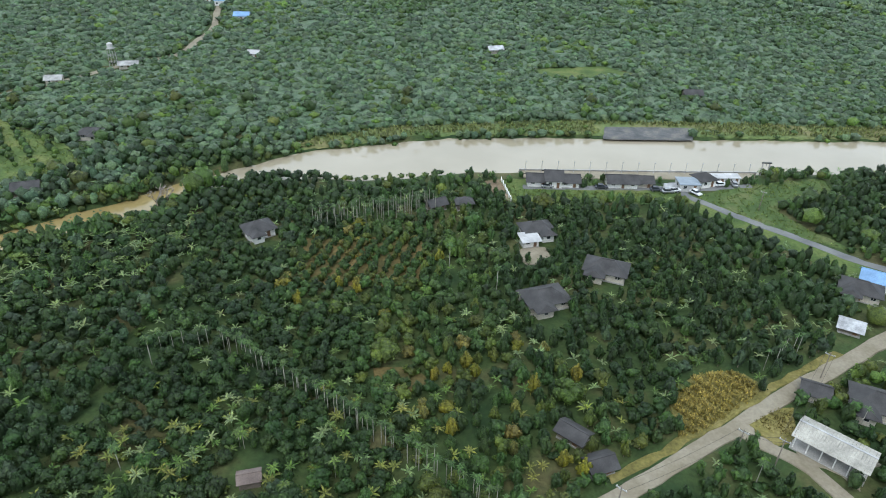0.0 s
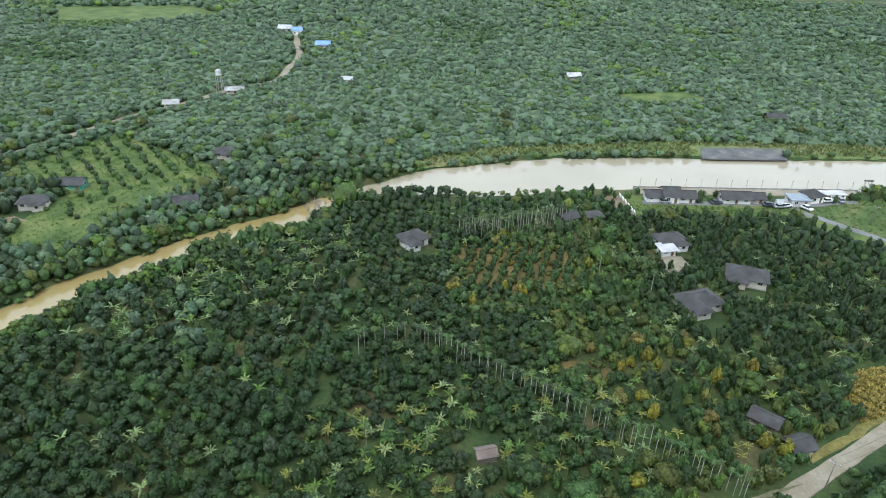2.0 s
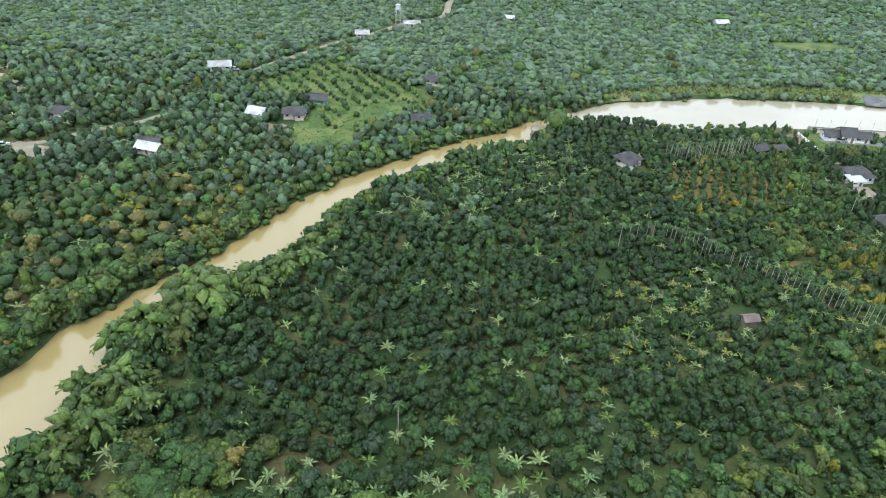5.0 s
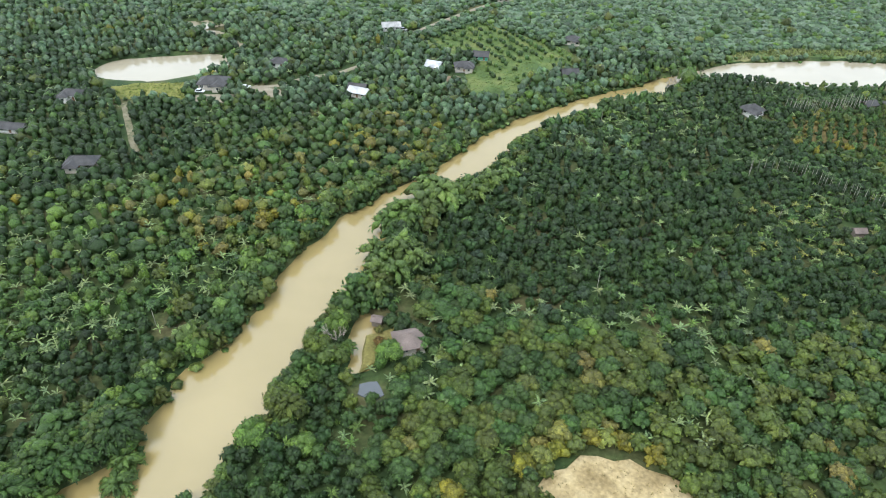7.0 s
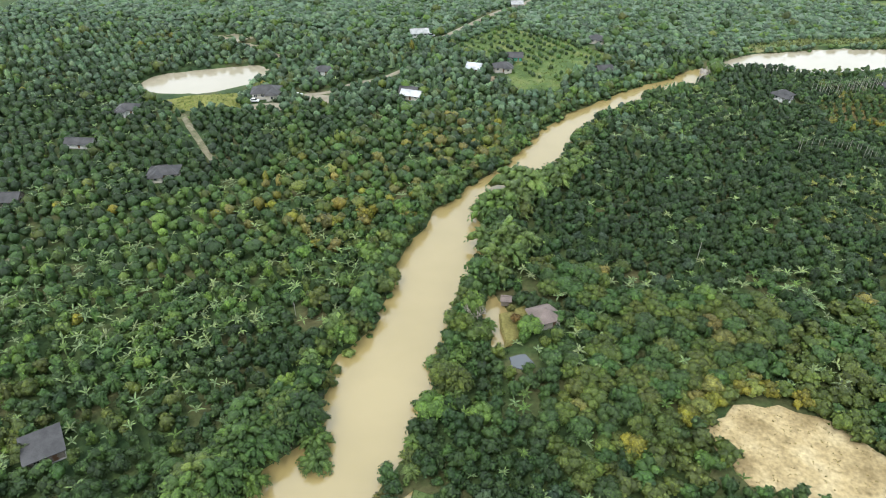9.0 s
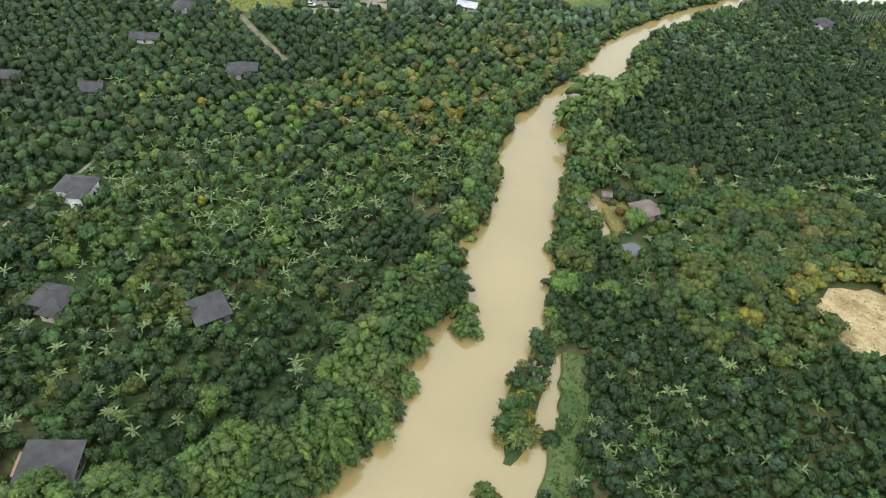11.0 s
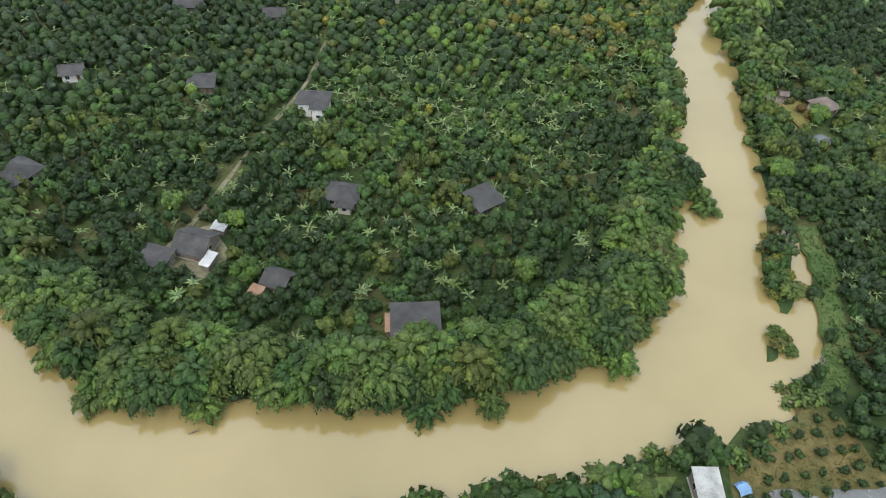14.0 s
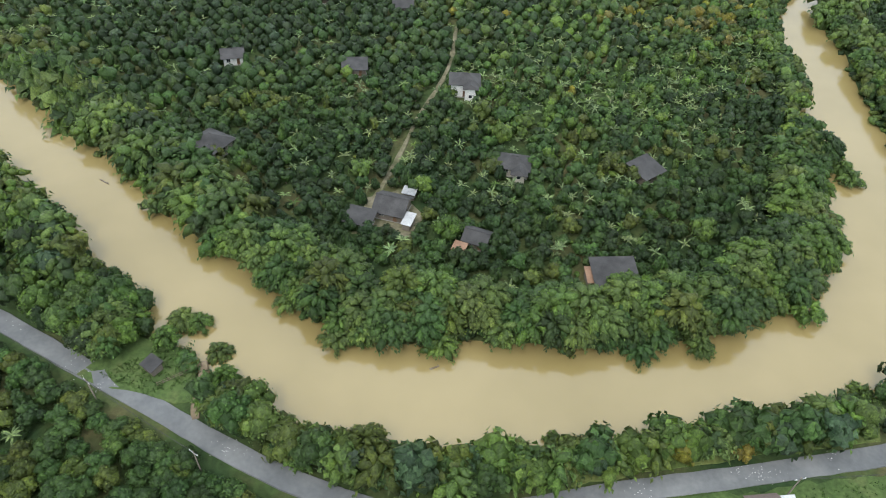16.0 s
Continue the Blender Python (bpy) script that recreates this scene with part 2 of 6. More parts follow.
def smooth_line(points, step=3.0):
    """A soft curve through the plan's corners."""
    p = [Vector(q) for q in points]
    p = [2 * p[0] - p[1], *p, 2 * p[-1] - p[-2]]
    out = []
    for a, b, c, d in zip(p, p[1:], p[2:], p[3:]):
        k = max(2, int((c - b).length / step))
        for i in range(k):
            t = i / k
            out.append(0.5 * ((2 * b) + (c - a) * t + (2 * a - 5 * b + 4 * c - d) * t * t + (3 * b - a - 3 * c + d) * t ** 3))
    return out + [p[-2]]


ROAD_LINES = {}


def road(name, points, width, mat, label, z=0.2, ragged=0.25):
    """A ribbon with a thickness and uneven edges."""
    line = smooth_line(points)
    ROAD_LINES[name] = ([(q.x, q.y, width / 2) for q in line], label)
    bm, rows = bmesh.new(), []
    for i, q in enumerate(line):
        way = (line[min(i + 1, len(line) - 1)] - line[max(i - 1, 0)]).normalized()
        side = Vector((-way.y, way.x))
        l, r = (width / 2 + random.uniform(-ragged, ragged) for _ in range(2))
        crown = 0.04
        row = [bm.verts.new((q.x + side.x * s, q.y + side.y * s, h)) for s, h in ((l + 0.25, z - 0.5), (l, z), (0, z + crown), (-r, z), (-r - 0.25, z - 0.5))]
        rows.append(row)
    for a, b in zip(rows, rows[1:]):
        for i in range(4):
            bm.faces.new((a[i], a[i + 1], b[i + 1], b[i]))
    bmesh.ops.recalc_face_normals(bm, faces=bm.faces)
    ob = part(name, bm, mat, None)
    return tagged(ob, label, "road", kind="structure")


road("road_1", [(-470, -44), (-430, -63.5), (-408, -73), (-391, -80.6), (-372.5, -88.8), (-356, -96.2), (-341.3, -101.6), (-322, -105.5), (-302, -101.4), (-289, -97.9), (-269, -93.4), (-250, -88.8), (-240, -86.3), (-227.6, -81.6), (-211, -78), (-160, -72)], 3.8, ASPHALT, "wet grey asphalt road with crumbling edges along the river", ragged=0.1)
road("road_2", [(135, 203), (107, 184.5), (89.6, 173), (76, 164.5), (65.7, 158.2), (57.5, 153), (49.4, 147.5), (42, 142.5), (33.7, 137.3), (27.3, 133), (17.8, 127), (8, 120.5)], 3.5, CONCRETE_ROAD, "pale dusty concrete village road")
road("road_3", [(48, 147), (45, 142.5), (47.2, 139.6), (51.3, 136.3), (54, 133.4), (55.5, 130), (60, 122)], 3.0, CONCRETE_ROAD, "pale concrete side road to the open shed", z=0.19)
road("road_4", [(64, 256), (65.3, 246), (70, 240.4), (76.4, 233), (82.5, 226.6), (88.5, 220.8), (94, 215), (98.3, 210.5), (107, 203.6), (135, 191)], 3.2, ASPHALT, "straight grey road on the low river embankment")
road("road_5", [(-175, 560), (-167, 510), (-154, 458), (-153.5, 427), (-154, 396), (-170.6, 379), (-186, 351), (-195, 337.5), (-203.6, 325), (-217, 298), (-227, 277), (-232, 272)], 4.0, CONCRETE_ROAD, "narrow pale road winding between orchards")
road("path_5", [(-282, 185.4), (-268.1, 191.0), (-259.8, 202.6), (-247.2, 212.0), (-239.5, 225.5)], 2.6, CONCRETE_ROAD, "pale lane between the pond houses")
road("path_1", [(-322, 158), (-308, 140), (-292.7, 121)], 2.4, TRACK, "straight dirt track through the orchard")
road("path_2", [(-325.5, 72), (-325.7, 62.4), (-326.3, 46), (-328.7, 31), (-333, 14), (-336, -3.5), (-338, -15), (-340.4, -26)], 1.2, TRACK, "narrow dirt track to the farmhouse")
road("path_3", [(-24.2, 114.4), (-15.2, 112.8), (-3.2, 118.0), (12.3, 123.9)], 0.9, TRACK, "reddish earth track between trees")
road("path_4", [(-363, -91.2), (-364.3, -87.3), (-364.6, -82.3), (-365.7, -78.8)], 1.6, DIRT, "bare earth ramp down to the river")


PATCHES = []


def patch(name, corners, mat, label, z=0.22, ragged=1.0, category="field"):
    """A stretch of ground with a cover of its own and a ragged edge."""
    PATCHES.append([Vector(c) for c in corners])
    bm = bmesh.new()
    rim = []
    for a, b in zip(corners, [*corners[1:], corners[0]]):
        a, b = Vector(a), Vector(b)
        k = max(2, int((b - a).length / 2.5))
        for i in range(k):
            q = a + (b - a) * (i / k)
            rim.append(q + Vector((random.uniform(-ragged, ragged), random.uniform(-ragged, ragged))))
    turning = sum(a.cross(b) for a, b in zip(rim, [*rim[1:], rim[0]]))
    top, foot = [], []
    for i, q in enumerate(rim):
        way = (rim[(i + 1) % len(rim)] - rim[i - 1]).normalized() * (0.5 if turning > 0 else -0.5)
        top.append(bm.verts.new((*q, z + random.uniform(-0.03, 0.03))))
        foot.append(bm.verts.new((q.x + way.y, q.y - way.x, z - 0.6)))
    for i in range(len(rim)):
        j = (i + 1) % len(rim)
        bm.faces.new((foot[i], foot[j], top[j], top[i]))
    bmesh.ops.triangulate(bm, faces=[bm.faces.new(top)])
    bmesh.ops.recalc_face_normals(bm, faces=bm.faces)
    return tagged(part(name, bm, mat, None), label, category, kind="structure")


patch("clearing", [(-134.6, 16.0), (-125.5, 24.8), (-115.8, 26.2), (-104.8, 22.9), (-96.3, 14.2), (-90.9, 4.7), (-106.9, -1.5), (-127.4, 4.4)], SAND, "bare sandy clearing with tufts of grass", ragged=0.6)
patch("lawn_1", [(-334, 160), (-300, 167), (-308, 184), (-328, 178), (-337, 172)], MEADOW, "flat grass field beside the pond", ragged=0.5)
patch("lawn_2", [(-222, 258), (-198, 302), (-150, 272), (-136, 256), (-160, 230), (-163, 212), (-167, 199), (-187, 204), (-190, 226), (-184, 240)], LAWN, "grassy orchard floor with young trees")
patch("field_1", [(33, 149.7), (39.8, 158.4), (49.7, 160.6), (53, 156.3), (51.2, 152), (36.2, 141.5), (31.4, 139.9)], DRY_GRASS, "yellowing field of tall grass by the road", ragged=0.6)
patch("lawn_3", [(5.5, 252), (8.3, 237.3), (57.7, 241.6), (62.8, 246.8), (62, 250), (8, 256)], LAWN, "grass in front of the riverside houses")
patch("lawn_4", [(68, 246), (92, 256), (103, 259), (118, 262), (116, 250), (101, 246), (91, 236), (96, 224), (103, 212), (89, 222), (77, 234.5)], LUSH, "green meadow beside the embankment road")
patch("bank_1", [(-73, 275), (-62.7, 287), (-33.7, 301), (35.6, 313.6), (106, 316), (180, 316), (260, 316), (260, 309), (166, 304.5), (100, 301.5), (33, 299), (0, 297), (-24, 293), (-53, 281)], REED, "low grassy far bank of the lake", z=0.1)
BANK_GRASS = [(-193.9, -6.6), (-189, -7.3), (-190.1, -23.8), (-192.4, -32.1), (-194.7, -46.3), (-200, -56), (-206, -57), (-203, -51), (-199.5, -44), (-197.8, -33.3), (-195, -23.0), (-194.7, -14.9)]
patch("bank_2", BANK_GRASS, LUSH, "soft green grass strip on the river bank", z=0.1, ragged=0.7)
patch("plot_1", [(-227.8, -74.4), (-222, -68.5), (-215, -64.5), (-207, -59), (-203.5, -62), (-199, -75), (-212, -79), (-227.8, -81.8)], PLOT, "dry garden plot with rows of young trees", ragged=0.5)
patch("bank_3", [(-180.5, 49.3), (-174, 54), (-170.6, 50.3), (-175.2, 41.5), (-178.3, 37.4)], DRY_GRASS, "muddy yellow bank beside the garden pool", ragged=0.4)
patch("verge_1", [(46.5, 144.6), (53, 148.4), (57.5, 149.6), (54, 140), (49.5, 139.5)], DRY_GRASS, "dry grass corner at the road junction", ragged=0.3)
patch("verge_2", [(-388, -84.4), (-381, -74), (-372, -75.6), (-367, -79), (-365, -88), (-371, -88)], LUSH, "grass verge between road and river", ragged=0.5)
patch("yard_1", [(-342, -27), (-335, -22), (-328, -32), (-331, -39), (-344, -40)], TRACK, "trodden earth yard of the farmhouse", z=0.18, ragged=0.6)
patch("verge_5", [(-299.7, -98.8), (-290.7, -95.6), (-279.7, -92.7), (-265.7, -89.1), (-253.7, -86.8), (-240.8, -83.8), (-236.8, -76.3), (-243.8, -78.3), (-248.7, -83.8), (-256.7, -86.2), (-269.7, -87.5), (-282.7, -90.7), (-298.7, -95.7)], LAWN, "strip of grass between the asphalt and the bank trees", z=0.12, ragged=0.4)
patch("verge_6", [(17, 129.5), (27, 135.3), (33, 139.3), (42, 144.9), (49.4, 149.9), (57.5, 155.4), (66, 160.6), (76, 166.8), (75, 168.2), (64, 161.6), (56, 156.6), (40, 145.8), (31.5, 140.4), (16, 131)], DRY_GRASS, "dry yellow grass verge along the concrete road", z=0.12, ragged=0.5)
patch("yard_2", [(-279.1, 188.9), (-266.1, 188.1), (-259.9, 180.2), (-273.8, 177.9)], CONCRETE_ROAD, "pale swept yard between the houses", z=0.18)
patch("yard_3", [(5.5, 208.8), (13.7, 210.6), (15.6, 203.5), (9, 201)], CONCRETE_ROAD, "pale concrete yard of the white house", z=0.18)
patch("yard_4", [(52, 137), (60, 130), (68, 136), (58, 143)], CONCRETE_ROAD, "concrete apron of the open shed", z=0.17)
patch("verge_3", [(-311.7, -106.5), (-294.7, -102.0), (-261.7, -94.6), (-205, -83.5), (-205, -99.1), (-261.7, -114.8), (-311.7, -120.9)], LUSH, "mown green verge beside the asphalt road", z=0.15)
patch("verge_4", [(57.1, 245.7), (70.1, 228.9), (92.4, 201.5), (106, 192.7), (111.6, 200.5), (98.1, 208.4), (79.3, 233.2), (66.4, 247.5)], LAWN, "yellowing grass verge along the embankment road", z=0.14)
patch("yard_7", [(-0.5, 253), (5.2, 254.5), (7.2, 239), (3, 241)], DIRT, "bare earth plot beside the white wall", z=0.2, ragged=0.4)
patch("promenade", [(12, 247.5), (37, 248.3), (66, 249.5), (90, 253.5), (90, 256), (62, 252.6), (12, 250.3)], ASPHALT, "grey paved forecourt of the riverside houses", z=0.26, ragged=0.3)
patch("quay", [(13, 256.5), (41, 257.5), (67, 259), (94, 261.5), (95, 265.3), (67, 264), (41, 263.2), (13, 262.2)], CONCRETE_ROAD, "pale concrete quay along the lake", z=0.27, ragged=0.15)
patch("yard_5", [(-296.8, 173.2), (-281.7, 177.4), (-280.2, 169.9), (-294.5, 166.6)], CONCRETE_ROAD, "pale yard in front of the large house", z=0.18)
patch("yard_6", [(-202.4, 219.1), (-194.2, 223.5), (-188.7, 220.7), (-198.7, 213.4)], DIRT, "bare earth yard beside the white roof", z=0.27)
patch("meadow", [(24.7, 387.3), (67.7, 398.6), (83.7, 382.3), (42.4, 371.2)], LAWN, "light green clearing in the far orchards", z=0.2)
patch("field_2", [(-393.9, 610.2), (-285.7, 637.6), (-235.7, 582.4), (-348.8, 534.4)], LAWN, "pale green open field among distant woods", z=0.2)
patch("slab_bank", [(48, 295.5), (83, 297), (87, 309), (51, 307.5)], patchy("stone_slabs", (0.07, 0.075, 0.075), (0.11, 0.11, 0.11), (0.17, 0.16, 0.14), 0.2, 2, 0.8), "grey stone river revetment on the far bank", z=0.36, ragged=0.2, category="revetment")

POOL = water_material("still_pool", (0.045, 0.05, 0.055), (0.06, 0.066, 0.07), 0.12)
patch("pool", [(-177.4, 33.4), (-173.6, 35), (-171, 31.6), (-172.6, 29), (-176.6, 30)], POOL, "small still grey pool in the garden", z=0.2, ragged=0.3, category="pool")

TAWNY = [[(-52, 212), (-19.5, 214), (-19, 190), (-49, 188.5)], [(-28, 158), (-20, 159), (-16, 152), (-24, 149.5)]]
patch("glade_1", TAWNY[0], TAWNY_GRASS, "tawny grass under young fruit trees", z=0.16)
patch("glade_2", TAWNY[1], TAWNY_GRASS, "small tawny glade between trees", z=0.16)

# ---- plan of the houses: x, y, width, depth, turn, wall height, roof kind, roof, wall ----
HOUSES = [
    (-66.1, 213.2, 7.4, 6.0, 35, 2.21, "hip", "slate", "white"), (12.8, 217.4, 8.4, 5.8, 15, 2.32, "hip", "slate", "white"), (10.3, 211.6, 4.4, 3.4, 15, 1.89, "shed", "pale", "white"),
    (29.0, 197.4, 10.2, 6.8, -20, 2.17, "hip", "slate", "cream"), (11.0, 183.2, 10.2, 6.8, 20, 2.18, "hip", "slate", "cream"), (16.9, 252.0, 6.4, 5.4, 0, 2.16, "gable", "slate", "white"),
    (22.2, 252.0, 5.2, 7.0, 0, 3.01, "gable", "slate", "white"), (27.6, 252.0, 5.8, 5.4, 0, 2.14, "gable", "slate", "white"), (45.2, 252.6, 9.6, 5.6, 0, 2.14, "gable", "slate", "white"),
    (52.8, 253.2, 5.0, 4.6, 0, 1.99, "gable", "slate", "cream"), (67.0, 251.6, 6.5, 5.6, 0, 2.40, "flat", "canopy", "grey"), (60.5, 249.6, 3.4, 2.4, 0, 1.90, "gable", "bright", "white"), (73.5, 255.0, 5.6, 5.6, 20, 2.57, "hip", "slate", "white"),
    (79.2, 257.6, 4.2, 3.4, 0, 1.86, "flat", "pale", "white"), (84.2, 258.0, 4.4, 3.4, 0, 1.86, "flat", "pale", "white"), (92.4, 190.8, 9.0, 6.2, -30, 2.20, "hip", "slate", "cream"),
    (99.4, 195.0, 8.0, 5.4, -30, 2.64, "gable", "blue", "white"), (63.0, 153.0, 4.6, 4.0, -25, 2.07, "gable", "slate", "cream"), (73.6, 149.6, 8.5, 7.0, -25, 2.23, "hip", "slate", "cream"),
    (11.3, 139.6, 5.0, 3.2, -40, 1.95, "gable", "slate", "wood"), (14.8, 132.6, 4.4, 3.4, 20, 1.82, "gable", "slate", "wood"), (-46.4, 127.6, 3.6, 2.6, 15, 1.80, "gable", "brown", "wood"),
    (-16.3, 231.9, 5.1, 3.8, 30, 2.18, "gable", "slate", "wood"), (-7.7, 233.0, 4.5, 3.8, 10, 2.18, "hip", "slate", "wood"), (-240.8, 276.9, 9.0, 5.4, 20, 2.5, "gable", "dull", "white"),
    (-205.2, 226.7, 6.3, 5.6, -10, 2.70, "gable", "bright", "white"), (-191.8, 230.4, 8.2, 5.5, 15, 2.32, "hip", "slate", "cream"), (-186.6, 246.4, 6.8, 5.0, 5, 2.4, "gable", "slate", "green"),
    (-143.0, 234.6, 6.8, 4.8, 20, 2.32, "gable", "slate", "wood"), (-144.7, 280.6, 7.6, 5.1, 10, 2.16, "hip", "slate", "cream"), (-231.5, 193.5, 7.0, 5.0, 0, 2.33, "gable", "slate", "wood"),
    (-229.6, 189.6, 8.0, 4.6, -10, 2.45, "gable", "pale", "cream"), (-294.0, 183.0, 12.0, 7.6, 15, 2.62, "hip", "slate", "cream"), (-276.6, 212.3, 6.8, 5.5, 10, 2.48, "hip", "slate", "white"),
    (-344.8, 156.2, 7.6, 5.5, 10, 2.67, "hip", "slate", "white"), (-347.0, 125.0, 10.0, 4.4, 5, 2.08, "gable", "slate", "white"), (-304.0, 107.2, 9.6, 6.0, 15, 2.20, "hip", "slate", "cream"),
    (-169.3, 47.8, 6.4, 5.8, 28, 2.30, "hip", "brown", "cream"), (-179.5, 54.2, 2.4, 2.2, 0, 1.63, "gable", "brown", "wood"), (-345.9, 82.8, 6.4, 5.6, 10, 2.24, "gable", "slate", "wood"),
    (-376.4, 85.1, 8.9, 4.8, 5, 2.16, "gable", "slate", "wood"), (-321.0, 27.6, 8.1, 6.3, 2, 4.10, "hip", "slate", "white"), (-306.3, -10.6, 7.4, 5.9, -6, 2.52, "hip", "slate", "cream"),
    (-272.0, -9.1, 6.7, 5.9, 40, 2.52, "shed", "slate", "wood"), (-285.0, -48.9, 8.7, 6.4, 8, 2.52, "shed", "slate", "wood"), (-394.2, 35.6, 5.9, 5.2, 20, 2.86, "gable", "slate", "white"),
    (-355.5, 34.4, 6.7, 5.2, 10, 2.35, "shed", "slate", "wood"), (-385.4, -11.8, 8.1, 7.4, -25, 2.69, "hip", "slate", "cream"), (-335.5, -31.0, 6.7, 7.0, -12, 2.52, "gable", "slate", "wood"),
    (-342.5, -36.4, 5.5, 4.1, -12, 2.02, "shed", "slate", "wood"), (-315.0, -39.8, 4.7, 4.4, -18, 2.35, "gable", "slate", "wood"), (-318.9, -43.4, 2.5, 2.2, -18, 1.85, "shed", "rust", "wood"),
    (-374, -81.6, 2.7, 2.2, -30, 2.02, "shed", "slate", "wood"), (-233.0, -78.9, 4.0, 4.6, 4, 2.35, "shed", "dull", "wood"), (-190.2, 343.7, 6.4, 4.4, 10, 2.26, "gable", "dull", "cream"),
    (-168.1, 370.7, 8.4, 4.0, 15, 2.1, "gable", "dull", "cream"), (-143.0, 482.2, 8.9, 6.4, 0, 2.89, "gable", "blue", "white"), (-180.3, 533.8, 9.0, 6.4, 0, 2.93, "gable", "bright", "white"),
    (-169.2, 523.8, 6.4, 5.8, 0, 3.65, "gable", "blue", "white"), (12.7, 420.1, 7.4, 4.6, 15, 2.2, "gable", "bright", "cream"), (-114.3, 397.8, 5.0, 3.7, 0, 2.12, "gable", "pale", "white"),
    (99.4, 350.0, 7.6, 5.1, 0, 2.16, "gable", "slate", "wood"), (82.4, 176.0, 4.4, 4.2, -30, 1.62, "gable", "bright", "wood"), (-332.1, -25.0, 2.8, 2.1, -12, 2.02, "shed", "bright", "wood"),
    (-331.2, -35.9, 1.8, 3.4, -16, 2.18, "shed", "pale", "wood"), (-290.0, -49.4, 1.6, 3.7, 8, 2.02, "shed", "rust", "wood"), (-266.2, -99.5, 4.4, 3.3, 10, 2.02, "gable", "brown", "wood"),
    (-262.2, -98.5, 2.2, 2.2, 10, 1.85, "shed", "bright", "wood"),
]
SHED = (58.8, 137, 13.4, 7.2, -43)


# ---- plants: shapes in unit size as arrays, so that single plants and whole orchards are built of the same leaves ----
rng = np.random.default_rng(7)


def unit(v):
    return v / np.maximum(np.linalg.norm(v, axis=-1, keepdims=True), 1e-9)


def leaves(centre, normal, size, droop=0.25, slim=0.6):
    """Folded, pointed leaf clumps: (n, 3) centres and normals, (n,) sizes. Gives (4n, 3) corners of n quads."""
    n = len(centre)
    normal = unit(normal)
    spin = unit(np.cross(normal, rng.normal(size=(n, 3))))
    down = spin.copy()
    down[:, 2] -= 0.9
    long = unit(down - (down * normal).sum(1, keepdims=True) * normal)
    wide = np.cross(normal, long)
    s = size[:, None]
    tip = centre + long * s * 0.62 - normal * s * droop
    base = centre - long * s * 0.5 - normal * s * 0.1
    a = centre + wide * s * slim + normal * s * 0.02
    b = centre - wide * s * slim + normal * s * 0.02
    return np.stack([tip, a, base, b], 1).reshape(-1, 3)


def dome(seg, rings):
    """The dense lumpy inside of a crown, round the origin: verts and quads."""
    lumps = unit(rng.normal(size=(7, 3)) + (0, 0, 0.3))
    a = np.linspace(0, 2 * math.pi, seg, endpoint=False)
    v = []
    for k in range(rings + 1):
        lat = -0.75 + (math.pi / 2 + 0.75) * (k / rings) * 0.97
        turn = 0.3 * k
        d = np.c_[np.cos(a + turn) * math.cos(lat), np.sin(a + turn) * math.cos(lat), np.full(seg, math.sin(lat))]
        r = 0.66 + 0.22 * np.clip(((d @ lumps.T).max(1) - 0.5) * 2, 0, 1) + rng.normal(0, 0.03, seg)
        v.append(d * r[:, None])
    i = (np.arange(rings)[:, None] * seg + np.arange(seg)).ravel()
    j = (np.arange(rings)[:, None] * seg + (np.arange(seg) + 1) % seg).ravel()
    return np.concatenate(v), np.c_[i, j, j + seg, i + seg]


def joined(*some):
    """Several (verts, quads) as one; bare corners are taken four by four."""
    vs, fs, n = [], [], 0
    for s in some:
        v, f = s if isinstance(s, tuple) else (s, np.arange(len(s)).reshape(-1, 4))
        vs.append(v)
        fs.append(f + n)
        n += len(v)
    return np.concatenate(vs), np.concatenate(fs)


def crown(count, kind, size, boughs, seg, rings):
    """A crown of billowing boughs set with leaf clumps: radius 1 round the axis, from 0 up to about 1.9."""
    k = np.arange(boughs)
    high = np.clip(1.0 - 1.45 * (k + 0.5) / boughs + rng.normal(0, 0.1, boughs), -0.5, 1)
    flat = np.sqrt(1 - high ** 2)
    a = k * 2.4 + rng.normal(0, 0.25, boughs)
    lean = np.c_[flat * np.cos(a), flat * np.sin(a), high]
    swell = (0.6 if boughs < 4 else 0.54 if boughs < 7 else 0.5) * rng.uniform(0.82, 1.2, boughs)
    hub = lean * (1.06 - swell)[:, None] * rng.uniform(0.86, 1.1, boughs)[:, None]
    if boughs == 1:
        hub, lean, swell = np.zeros((1, 3)), np.array([(0, 0, 0.3)]), np.array([0.92])

    def shaped(q):
        q = q.copy()
        if kind == "cone":
            up = (q[:, 2] + 1) / 2
            q[:, :2] *= (1.15 - 0.75 * np.clip(up, 0, 1))[:, None]
            q[:, 2] = q[:, 2] * 1.35 + 1.2
        elif kind == "spread":
            q[:, 2] = q[:, 2] * 0.66 + 0.72
            q[:, :2] *= 1.06
        else:
            q[:, 2] = q[:, 2] * 0.85 + 0.85
        return q

    cores = []
    for c, s in zip(hub, swell):
        v, f = dome(seg, rings)
        cores.append((shaped(v * s * 1.2 + c), f))
    if boughs > 1:
        v, f = dome(5, 2)
        cores.append((shaped(v * 0.85 - (0, 0, 0.1)), f))
    of = rng.integers(0, boughs, count)
    d = unit(unit(rng.normal(size=(count, 3))) + lean[of] * 0.75 + (0, 0, 0.3))
    at = hub[of] + d * (swell[of] * rng.normal(1.0, 0.05, count))[:, None]
    normal = d + rng.normal(0, 0.4, (count, 3)) + (0, 0, 0.3)
    return joined(*cores, leaves(shaped(at), normal, size * rng.uniform(0.7, 1.3, count)))


